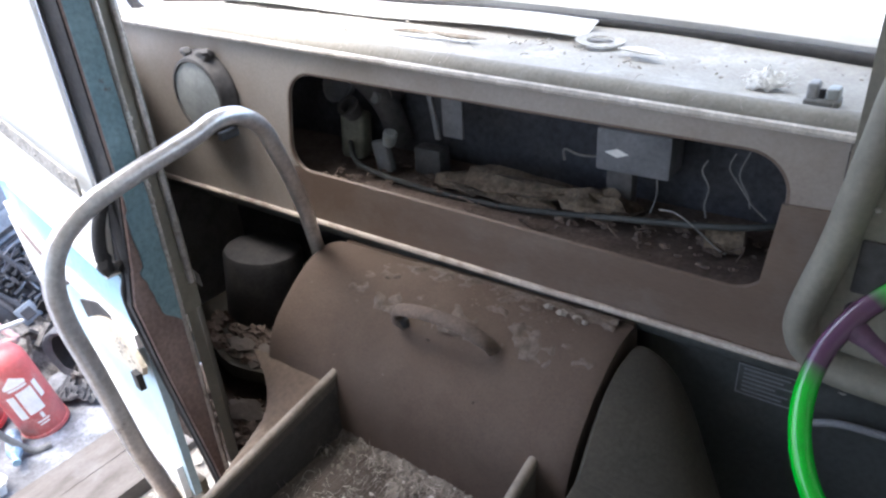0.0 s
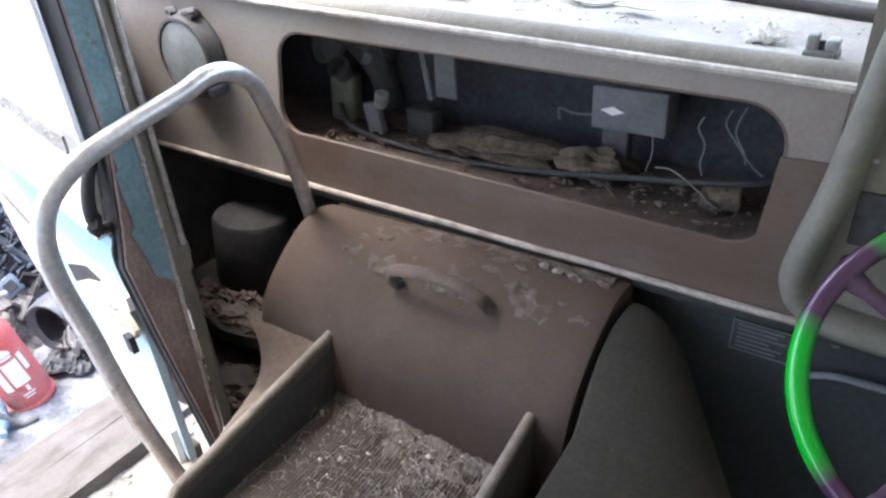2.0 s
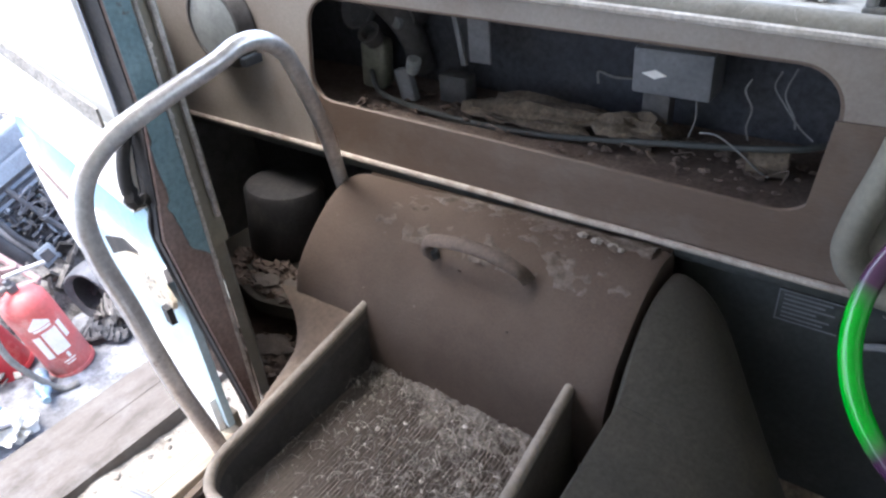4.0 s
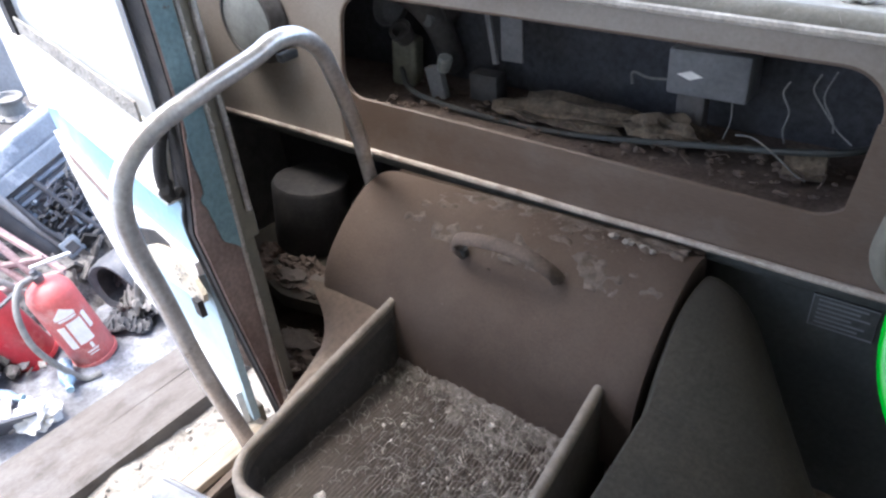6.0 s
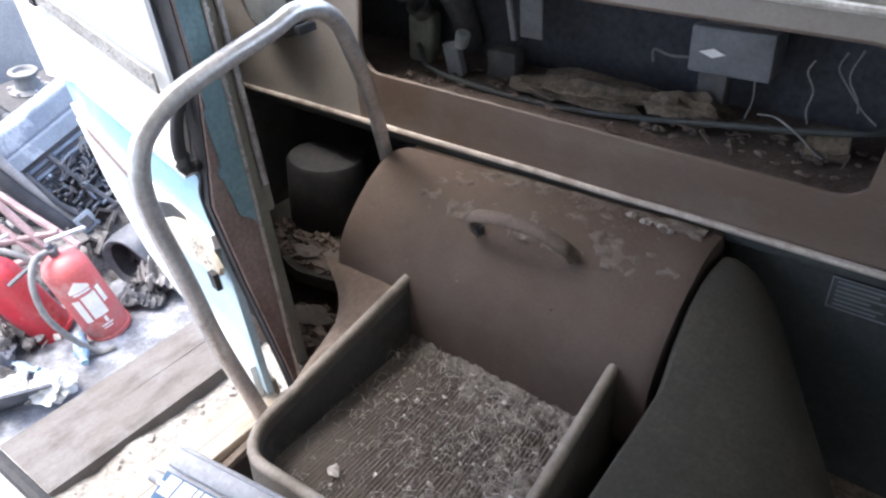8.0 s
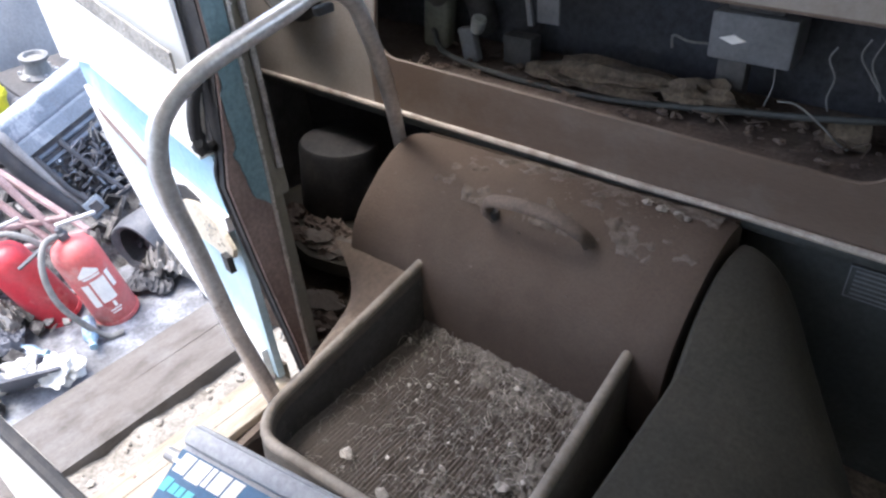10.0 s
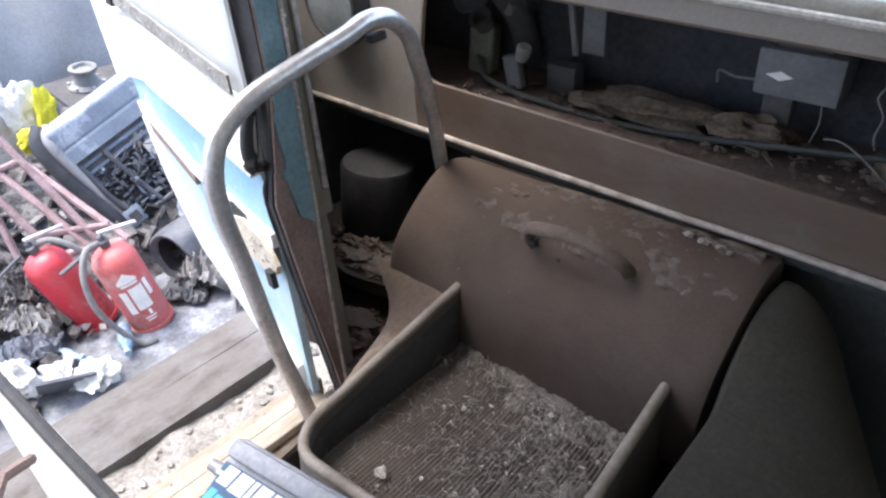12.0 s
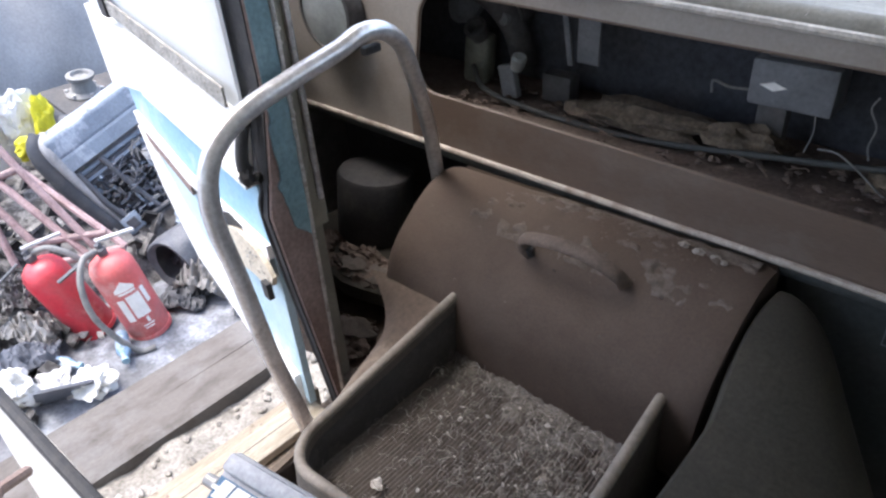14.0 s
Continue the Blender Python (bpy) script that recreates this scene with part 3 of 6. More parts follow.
door_piece("rail_strip", [(0.0, 0.984), (0.52, 1.020), (0.52, 1.034), (0.0, 1.0)], 0.0165, 0.028, "white_paint", "white moulding")
door_piece("mid_rail", [(0.0, 0.83), (0.40, 0.84), (0.70, 0.90), (0.71, 0.925), (0.40, 0.868), (0.0, 0.86)], -0.008, 0.018, "white_paint", "white moulding")
door_piece("slot", [(0.40, 0.808), (0.67, 0.868), (0.67, 0.886), (0.40, 0.83)], 0.006, 0.0165, "post_rust", "rusted open slot")
door_piece("lower_panel", [(0.03, 0.45), (0.30, 0.53), (0.50, 0.60), (0.63, 0.74), (0.69, 0.895), (0.40, 0.838), (0.0, 0.828), (0.0, 0.44)], -0.010, 0.006, "door_pale", "pale blue lower skin")
door_piece("edge_skin", [(0.02, 0.425), (0.30, 0.515), (0.51, 0.585), (0.645, 0.735), (0.70, 0.89), (0.66, 0.88), (0.57, 0.76), (0.45, 0.655), (0.27, 0.59), (0.02, 0.515)], 0.0065, 0.02, "white_paint", "white lower rim")
door_piece("torn_board", [(-0.02, 0.802), (0.0, 0.824), (0.03, 0.842), (0.075, 0.846), (0.115, 0.850), (0.17, 0.832), (0.225, 0.806), (0.27, 0.782), (0.21, 0.764), (0.15, 0.753), (0.08, 0.763), (0.02, 0.764), (-0.01, 0.780)], 0.0185, 0.028, "tan", "torn tan lining board")
# Raised black plate: the dark of the torn opening is painted on.
door_piece("gap_shade", [(0.10, 0.857), (0.118, 0.852), (0.17, 0.834), (0.27, 0.785), (0.285, 0.822), (0.22, 0.846), (0.16, 0.866)], 0.0186, 0.0225, "rubber", "black plate for the dark of a torn opening")
door_piece("hinge", [(-0.012, 0.752), (0.012, 0.750), (0.016, 0.784), (-0.010, 0.787)], 0.0285, 0.040, "rubber", "black hinge bracket")
bm = bmesh.new()
for k in range(26):
    a, w = R.random(), R.uniform(0.0015, 0.004)
    lump(bm, door_m @ Vector((0.0 + 0.10 * a, 0.0285, 0.782 + 0.045 * R.random())), (w, w * 0.7, w), R, 0.5, 1)
part("dirt_crumbs", bm, "grit", door)
bm = bmesh.new()
for k in range(150):
    a, w = R.random(), R.uniform(0.0012, 0.0035)
    p = door_m @ Vector((0.03 + 0.61 * a, 0.0208, 1.130 + 0.05 * a + 0.030 * R.random()))
    lump(bm, p, (w * 1.4, w * 0.6, w), R, 0.5, 1)
part("grit_crumbs", bm, "grit", door)

# ---- sill and planks at the door ----
bm = bmesh.new()
box(bm, (-1.118, 0.12, 0.34), (-1.085, 0.80, 0.408), 0.006)
sill = part("trim_sill", bm, "wood_pale")
tagged(sill, "pale bare wooden door sill edge, dirty", "sill", kind="structure")
b = part("sill_board", new_box((-1.078, 0.15, 0.402), (-1.0, 0.76, 0.425), 0.005), "wood_pale")
tagged(b, "pale split wooden board lying inside the door sill", "board")
for y in (0.24, 0.41, 0.55, 0.70):
    part("nail", new_lathe([(0, 0), (0.004, 0), (0.0035, 0.002), (0, 0.0025)], 10, pose(-1.056 + 0.02 * math.sin(y * 40), y, 0.4245)), "post_rust", b, "rusty nail head")
part("split", new_box((-1.0445, 0.30, 0.4215), (-1.0425, 0.72, 0.4256), 0.0004, 1), "rubber", b, "dark split along the grain")


def plank(x0, x1, y0, y1, tilt, label):
    h = 0.075
    bm = grid(4, 22, lambda u, v: (x0 + (x1 - x0) * u + 0.006 * noise.noise(Vector((v * 6, u, x0))), y0 + (y1 - y0) * v, GROUND + h + tilt * (u - 0.5) + 0.004 * noise.noise(Vector((u * 3, v * 9, x0)))), h + 0.01, (0, 0, 1))
    ob = part("plank", bm, "wood_grey")
    return tagged(ob, label, "plank", "planks beside the bus")


plank(-2.50, -2.325, -0.6, 3.2, 0.008, "weathered grey timber plank lying on the yard")
plank(-2.335, -2.13, -0.7, 3.0, -0.006, "weathered grey-brown timber plank lying on the yard")


def dirt(u, v):
    x, y = -2.2 + 1.13 * u, -0.6 + 3.6 * v
    return x, y, GROUND + 0.03 + 0.04 * noise.noise(Vector((x * 4, y * 4, 1))) + 0.015 * noise.noise(Vector((x * 15, y * 15, 2)))


ob = part("dirt_patch", grid(50, 120, dirt), "sand")
tagged(ob, "pale sandy dirt between planks and bus", "dirt", kind="stuff")
bm = bmesh.new()
rr = random.Random(11)
for k in range(420):
    x, y = rr.uniform(-2.1, -1.2), rr.uniform(-0.1, 2.2)
    s = rr.uniform(0.006, 0.026)
    lump(bm, (x, y, GROUND + 0.035 + 0.04 * noise.noise(Vector((x * 4, y * 4, 1)))), (s, s * rr.uniform(0.6, 1), s * 0.6), rr, 0.4, 1)
ob = part("rubble", bm, "sand", smooth=False)
tagged(ob, "pale crushed rubble on the sandy dirt", "rubble", kind="stuff")

# white panel behind the door opening
panel = thing("white_panel", "white sheet panel with a black rubber edge", "panel", (-1.3, 0.28, -0.5))
bm = prism(bmesh.new(), [(-1.02, 0.47), (-1.95, 0.47), (-1.95, GROUND), (-1.02, GROUND)], -0.02, Matrix.Translation((0, 0.325, 0)) @ pose(0, 0, 0, 0, 0, 2.5) @ Matrix.Translation((0, 0.045, 0)))
part("sheet", bm, "panel_white", panel)
part("rubber_edge", new_tube([(-1.0, 0.312, 0.478), (-1.3, 0.297, 0.478), (-1.95, 0.272, 0.478)], 0.014, seg=8), "rubber", panel, "black rubber edge strip")
rod = thing("iron_rod", "short rusty iron rod stuck in the white panel", "rod", (-1.25, 0.235, 0.47))
part("bar", new_tube([(-1.10, 0.14, 0.575), (-1.19, 0.19, 0.565), (-1.27, 0.245, 0.50)], 0.012, seg=8), "post_rust", rod)

# ---- dashboard ----
dash = thing("dashboard", "dusty brown-grey steel bus dashboard with open cubby", "dashboard", (-0.6, 1.25, 0.87))
hole = rounded(-1.092, 0.980, -0.094, 1.204, 0.062, 8)
hole = [(x - 0.02 * (1.1 - z) / 0.11 * (x < -0.9), z + 0.009 * ((-0.6 - x) / 0.5)) for x, z in hole]


def outer_of(x, z):
    cx, cz = -0.59, 1.09
    X0, X1, Z0, Z1 = -1.66, -0.035, 0.868, 0
    dx, dz = x - cx, z - cz
    ks = []
    if dx > 1e-6:
        ks.append((X1 - cx) / dx)
    if dx < -1e-6:
        ks.append((X0 - cx) / dx)
    if dz < -1e-6:
        ks.append((Z0 - cz) / dz)
    if dz > 1e-6:
        ks.append((1.242 - cz) / dz)
    k = min(ks)
    ox, oz = cx + dx * k, cz + dz * k
    return ox, (top_z(ox) if abs(oz - 1.242) < 1e-4 else oz)


# the ring between the opening and the panel's rim, with the four corners added to its outer loop
bm = bmesh.new()
outer = [outer_of(*p) for p in hole]
corners = [(-0.035, top_z(-0.035)), (-1.66, top_z(-1.66)), (-1.66, 0.868), (-0.035, 0.868)]
for c in corners:
    i = min(range(len(outer)), key=lambda k: (outer[k][0] - c[0]) ** 2 + (outer[k][1] - c[1]) ** 2)
    outer[i] = c
k = len(hole)


def fascia_ring(low):
    bm = bmesh.new()
    for i in range(k):
        j = (i + 1) % k
        if (max(hole[i][1], hole[j][1]) < 1.0) != low:
            continue
        vi, vj = [bm.verts.new((hole[q][0], DASH_Y, hole[q][1])) for q in (i, j)]
        oi, oj = [bm.verts.new((outer[q][0], DASH_Y, outer[q][1])) for q in (i, j)]
        bi, bj = [bm.verts.new((hole[q][0], DASH_Y + 0.012, hole[q][1])) for q in (i, j)]
        bm.faces.new((vi, vj, oj, oi))
        bm.faces.new((vj, vi, bi, bj))
    bmesh.ops.remove_doubles(bm, verts=bm.verts, dist=0.0001)
    return bm


def cut_at(bm, x, keep_right):
    bmesh.ops.bisect_plane(bm, geom=bm.verts[:] + bm.edges[:] + bm.faces[:], plane_co=(x, 0, 0), plane_no=(1, 0, 0), clear_inner=keep_right, clear_outer=not keep_right)
    return bm


part("fascia", fascia_ring(False), "fascia", dash, "dusty grey-brown upper fascia")
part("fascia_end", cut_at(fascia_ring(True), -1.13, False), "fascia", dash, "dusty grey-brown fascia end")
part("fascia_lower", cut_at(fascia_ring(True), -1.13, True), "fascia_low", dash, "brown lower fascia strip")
part("fascia_right", new_box((-0.034, DASH_Y + 0.002, 0.868), (0.95, DASH_Y + 0.02, 1.235)), "fascia", dash)
part("opening_lip", new_tube([Vector((x, DASH_Y + 0.004, z)) for x, z in hole], 0.0045, seg=6, closed=True), "fascia_low", dash, "rolled lip of the cubby opening")
part("cover_plate", prism(bmesh.new(), [(-0.112, 0.992), (-0.085, 0.965), (-0.045, 0.955), (-0.035, 1.128), (-0.100, 1.126)], 0.004, Matrix.Translation((0, DASH_Y - 0.005, 0))), "fascia_low", dash, "screwed brown patch plate")
part("lower_bead", new_tube([(x, DASH_Y - 0.006, 0.872 + 0.002 * noise.noise(Vector((x * 5, 0, 0)))) for x in [-1.66 + 0.1 * q for q in range(27)]], 0.0065, seg=8), "bead", dash, "worn half-round bead")
part("lower_return", new_box((-1.66, DASH_Y - 0.002, 0.845), (0.95, DASH_Y + 0.03, 0.866), 0.004), "kick", dash)
part("upper_bead", new_tube([(x, DASH_Y - 0.005, top_z(x)) for x in (-1.68, -1.2, -0.7, -0.3, -0.02)], 0.0068, seg=8), "bead_top", dash, "pale worn top bead")
part("roll", new_tube([(x, DASH_Y + 0.030, top_z(x) - 0.004) for x in [-1.70 + 0.12 * q for q in range(15)]], 0.025, seg=20), "roll", dash, "padded front roll")


def shelf_fn(u, v):
    p = front_line[min(n, int(round(u * n)))]
    y0 = DASH_Y + 0.03
    return p.x, y0 + (p.y + 0.02 - y0) * v, top_z(p.x) + 0.006 + 0.013 * (1 - v) ** 3 + 0.004 * noise.noise(Vector((p.x * 4, v * 3, 0))) - 0.006 * math.sin(3.14 * v)


part("shelf", grid(n, 8, shelf_fn, 0.02, (0, 0, 1)), "shelf", dash, "dusty grey vinyl shelf")
part("cubby_floor", grid(20, 4, lambda u, v: (-1.6 + 1.55 * u, DASH_Y + 0.012 + 0.24 * v, 0.965 + 0.01 * noise.noise(Vector((u * 15, v * 4, 0)))), 0.01, (0, 0, 1)), "cubby_dirt", dash, "dirty rusted cubby floor")

# things inside the cubby
box_c = thing("control_box", "grey metal control box hanging in the cubby", "box", (-0.37, 1.38, 1.065))
part("case", new_box((-0.44, 1.352, 1.062), (-0.303, 1.42, 1.142), 0.006), "box_grey", box_c)
part("bracket", new_box((-0.42, 1.365, 1.142), (-0.33, 1.41, 1.2), 0.003), "dark", box_c)
part("diamond_mark", prism(bmesh.new(), [(-0.421, 1.1), (-0.398, 1.108), (-0.377, 1.1), (-0.398, 1.092)], -0.002, Matrix.Translation((0, 1.351, 0))), "label", box_c, "white diamond mark")
part("lead", new_tube(smooth_path([(-0.44, 1.37, 1.08), (-0.47, 1.35, 1.085), (-0.495, 1.34, 1.095), (-0.50, 1.35, 1.07)], 5), 0.0025, seg=6), "hose", box_c)
part("stalk", new_box((-0.425, 1.37, 0.96), (-0.375, 1.40, 1.062), 0.004), "dark", box_c)
hose_pts = smooth_path([(-1.06, 1.36, 1.01), (-0.975, 1.30, 0.99), (-0.80, 1.295, 0.972), (-0.593, 1.30, 0.972), (-0.362, 1.305, 1.0), (-0.159, 1.31, 1.03), (-0.09, 1.36, 1.04)], 8)
ob = thing("cubby_hose", "long dusty rubber hose lying through the cubby", "hose", (-0.6, 1.3, 0.97))
part("hose", new_tube(hose_pts, 0.0058, seg=8), "kick", ob)
for a, b_, c in (((-0.60, 1.0), (0.13, 0.045, 0.022), "grey-brown felted insulation roll lying in the cubby"), ((-0.43, 1.0), (0.06, 0.04, 0.026), "torn tan wool bundle lying in the cubby"), ((-0.70, 0.985), (0.07, 0.04, 0.018), "dirty felt scrap lying in the cubby")):
    ob = part("insulation_lump", new_lump((a[0], 1.345, a[1]), b_, R, 0.45, 3), "wool")
    tagged(ob, c, "insulation", "rags in the cubby")
ob = thing("plug_connector", "pale plug on a dark block in the cubby", "connector", (-0.92, 1.34, 0.97))
part("block", new_box((-0.955, 1.325, 0.972), (-0.915, 1.345, 1.045), 0.004, m=Matrix.Translation((-0.925, 1.34, 1)) @ pose(0, 0, 0, 0, -12, 0) @ Matrix.Translation((0.925, -1.34, -1))), "box_grey", ob)
part("plug", new_lathe([(0, 0), (0.013, 0), (0.015, 0.010), (0.016, 0.030), (0.012, 0.034), (0, 0.028)], 14, pose(-0.918, 1.335, 1.038, 10, 25, 0)), "dial", ob, "pale plastic plug")
part("pin", new_box((-0.87, 1.36, 0.97), (-0.80, 1.40, 1.03), 0.004), "dark", ob)
ob = thing("cubby_canister", "dusty green canister with a dark neck in the cubby", "canister", (-1.06, 1.38, 0.96))
part("body", new_box((-1.098, 1.362, 0.966), (-1.035, 1.412, 1.078), 0.012, 3, Matrix.Translation((-1.06, 1.38, 0.97)) @ pose(0, 0, 0, 0, 6, 12) @ Matrix.Translation((1.06, -1.38, -0.97))), "bottle_green", ob)
part("neck", new_lathe([(0, 0), (0.022, 0), (0.022, 0.022), (0.026, 0.024), (0.026, 0.034), (0.018, 0.034), (0.016, 0.01), (0, 0.01)], 18, pose(-1.05, 1.375, 1.078, 42, 8, 0)), "dark", ob, "dark round neck")
ob = thing("cubby_bowl", "dusty grey reflector lying in the cubby", "reflector", (-1.1, 1.42, 1.1))
part("shell", new_lathe([(0, 0), (0.03, 0.004), (0.05, 0.02), (0.058, 0.04), (0.055, 0.04), (0.046, 0.022), (0, 0.008)], 20, pose(-1.10, 1.43, 1.13, 60, -20, 0)), "box_grey", ob)
ob = thing("wiper_motor", "round grey wiper motor inside the cubby", "motor", (-0.99, 1.43, 1.08))
part("housing", new_lathe([(0, 0), (0.028, 0), (0.03, 0.006), (0.03, 0.05), (0.012, 0.055), (0.012, 0.07), (0, 0.07)], 18, pose(-0.99, 1.46, 1.12, 90, 0, 0)), "dark", ob)
part("cap", new_lathe([(0, 0), (0.016, 0), (0.014, 0.01), (0, 0.012)], 14, pose(-0.99, 1.39, 1.12, 90, 0, 0)), "box_grey", ob)
ob = thing("bracket_plate", "grey sheet brackets hanging inside the cubby", "bracket", (-0.77, 1.37, 1.25))
part("plate", new_box((-0.782, 1.355, 1.07), (-0.732, 1.36, 1.205), 0.001), "box_grey", ob)
part("strut", new_box((-0.83, 1.35, 1.06), (-0.818, 1.358, 1.205), 0.001, m=Matrix.Translation((-0.82, 1.35, 1.25)) @ pose(0, 0, 0, 0, -9, 0) @ Matrix.Translation((0.82, -1.35, -1.25))), "box_grey", ob)
part("hook", new_tube(smooth_path([(-0.875, 1.30, 1.24), (-0.875, 1.30, 1.205), (-0.868, 1.30, 1.195), (-0.86, 1.30, 1.21)], 5), 0.003, seg=6), "steel", ob)
wires = thing("loose_wires", "thin loose wires hanging in the cubby", "wires", (-0.2, 1.34, 1.0))
for pts in ([(-0.30, 1.31, 1.03), (-0.27, 1.30, 1.035), (-0.235, 1.30, 1.015), (-0.20, 1.305, 0.985), (-0.185, 1.31, 0.975)],
            [(-0.245, 1.36, 1.11), (-0.252, 1.36, 1.09), (-0.238, 1.36, 1.062), (-0.242, 1.36, 1.03), (-0.235, 1.355, 1.01)],
            [(-0.205, 1.37, 1.125), (-0.212, 1.37, 1.10), (-0.195, 1.37, 1.075), (-0.165, 1.36, 1.045), (-0.14, 1.35, 1.03)],
            [(-0.185, 1.375, 1.13), (-0.195, 1.37, 1.09), (-0.175, 1.36, 1.06), (-0.17, 1.36, 1.04)],
            [(-0.33, 1.37, 1.06), (-0.325, 1.36, 1.03), (-0.33, 1.35, 1.0)]):
    part("wire", new_tube(smooth_path(pts, 5), 0.0016, seg=6), "hose", wires)
ob = thing("cubby_tin", "small dirty tin lying in the cubby", "tin", (-0.16, 1.33, 0.97))
part("body", new_lathe([(0, 0), (0.026, 0), (0.026, 0.06), (0.022, 0.062), (0, 0.06)], 16, pose(-0.225, 1.33, 0.992, 0, 90, 10)), "wool", ob)

rr = random.Random(77)
bm = bmesh.new()
for k in range(170):
    x = rr.uniform(-1.05, -0.12)
    w = rr.uniform(0.003, 0.011)
    lump(bm, (x, rr.uniform(1.25, 1.40), 0.972 + w * 0.4), (w, w * 0.7, w * 0.55), rr, 0.5, 1)
for k in range(14):
    p = Vector((rr.uniform(-0.8, -0.12), rr.uniform(1.27, 1.38), 0.985))
    q = rr.uniform(0, 6.28)
    tube(bm, smooth_path([p, p + Vector((0.03 * math.cos(q), 0.02 * math.sin(q), rr.uniform(0.0, 0.02))), p + Vector((0.06 * math.cos(q + 0.5), 0.03 * math.sin(q), rr.uniform(-0.006, 0.015)))], 3), 0.0014, seg=4)
tagged(part("cubby_debris", bm, "cubby_dirt", smooth=False), "brown rags, fibres and dirt strewn through the cubby", "debris", kind="stuff")
ob = thing("air_duct", "bent dusty grey air duct inside the cubby", "duct", (-1.02, 1.42, 1.2))
part("pipe", new_tube(smooth_path([(-1.16, 1.44, 1.19), (-1.09, 1.41, 1.175), (-1.02, 1.40, 1.15), (-0.985, 1.42, 1.09), (-0.98, 1.45, 1.0)], 6), 0.03, seg=14), "dark", ob)

# gauge on the fascia
gauge = thing("dash_gauge", "round dusty gauge with dark bezel on the fascia", "gauge", (-1.39, DASH_Y, 1.03))
gm = pose(-1.352, DASH_Y - 0.001, 1.133, 90, 0, 0)
part("housing", new_lathe([(0, 0), (0.104, 0), (0.104, 0.006), (0.096, 0.014), (0.091, 0.03), (0.089, 0.036), (0.082, 0.038), (0.080, 0.033), (0, 0.033)], 40, gm), "dark", gauge, "dark round housing")
part("dial", new_lathe([(0, 0.040), (0.04, 0.0385), (0.079, 0.0345)], 40, gm), "dial", gauge, "faded grey-white dial")
bm = bmesh.new()
lump(bm, (-1.385, DASH_Y - 0.016, 1.230), (0.018, 0.012, 0.010), R, 0.3, 2)
lump(bm, (-1.318, DASH_Y - 0.016, 1.228), (0.026, 0.012, 0.013), R, 0.3, 2)
part("clip", bm, "dark", gauge)

# things on the shelf
def on_shelf(x, y, dz=0.0):
    return Vector((x, y, top_z(x) + 0.002 + dz))


ob = part("card_strip", grid(24, 3, lambda u, v: on_shelf(-0.535 - 1.03 * u - 0.02 * v, 1.492 + 0.105 * v - 0.035 * u * u, 0.012 + 0.008 * v + 0.004 * math.sin(u * 9)), 0.003, (0, 0, 1)), "paper")
tagged(ob, "long pale card strip lying on the dashboard shelf", "card")
ob = part("card_disc", new_lathe([(0.024, 0), (0.046, 0.001), (0.047, 0.003), (0.026, 0.0025), (0.024, 0)], 26, Matrix.Translation(on_shelf(-0.500, 1.488, 0.008)) @ pose(0, 0, 0, 3, 4, 0)), "shelf")
tagged(ob, "grey card ring lying under the card strip", "card ring")
for x, y, sx, sy, lab in ((-0.40, 1.43, 0.042, 0.016, "curled pale paper scrap on the shelf"), (-0.76, 1.385, 0.075, 0.011, "curled brown leaf lying on the shelf"), (-0.86, 1.372, 0.05, 0.009, "dry brown leaf lying on the shelf")):
    def scrap_fn(u, v, x=x, y=y, sx=sx, sy=sy):
        e = 2 * u - 1
        return on_shelf(x + sx * e, y + sy * (2 * v - 1) * (1 - e * e * 0.85) + 0.006 * math.sin(4 * u + x * 30), 0.0105 + 0.006 * abs(2 * v - 1) ** 2 * (1 - e * e) + 0.004 * e * e)
    ob = part("scrap", grid(10, 4, scrap_fn, 0.001), "paper" if "paper" in lab else "leaf")
    tagged(ob, lab, "scrap", "scraps on the shelf")
bm = bmesh.new()
rr = random.Random(19)
for k in range(26):
    a, d = rr.uniform(0, 6.28), rr.uniform(0, 0.026)
    lump(bm, on_shelf(-0.170 + d * math.cos(a), 1.345 + 0.8 * d * math.sin(a), 0.014 + rr.uniform(0, 0.5) * (0.03 - d)), (rr.uniform(0.006, 0.011), rr.uniform(0.006, 0.010), rr.uniform(0.005, 0.009)), rr, 0.7, 2)
for k in range(90):
    a, d = rr.uniform(0, 6.28), rr.uniform(0.01, 0.03)
    p = on_shelf(-0.170 + d * math.cos(a), 1.345 + 0.8 * d * math.sin(a), rr.uniform(0.010, 0.024))
    q = a + rr.uniform(-1, 1)
    tube(bm, [p, p + Vector((0.006 * math.cos(q), 0.006 * math.sin(q), 0.003)), p + Vector((0.011 * math.cos(q + 0.8), 0.011 * math.sin(q + 0.8), rr.uniform(-0.003, 0.004)))], 0.0006, seg=4)
ob = part("cotton_tuft", bm, "cotton")
tagged(ob, "white cotton tuft lying on the shelf", "cotton")
clipt = thing("metal_clip", "small grey and white clip block on the shelf", "clip", on_shelf(-0.09, 1.30))
cz = top_z(-0.09) + 0.004
part("base", new_box((-0.110, 1.280, cz), (-0.066, 1.316, cz + 0.016), 0.004, 3), "hose", clipt, "dark base block")
part("jaw", new_box((-0.108, 1.284, cz + 0.014), (-0.094, 1.312, cz + 0.036), 0.004, 3), "plastic_grey", clipt, "cloudy grey jaw")
part("jaw", new_box((-0.084, 1.286, cz + 0.014), (-0.068, 1.314, cz + 0.030), 0.004, 3), "dial", clipt, "pale plastic jaw")
part("pin", new_tube([(-0.089, 1.292, cz + 0.012), (-0.089, 1.292, cz + 0.028)], 0.004, seg=10), "rubber", clipt, "black pin")
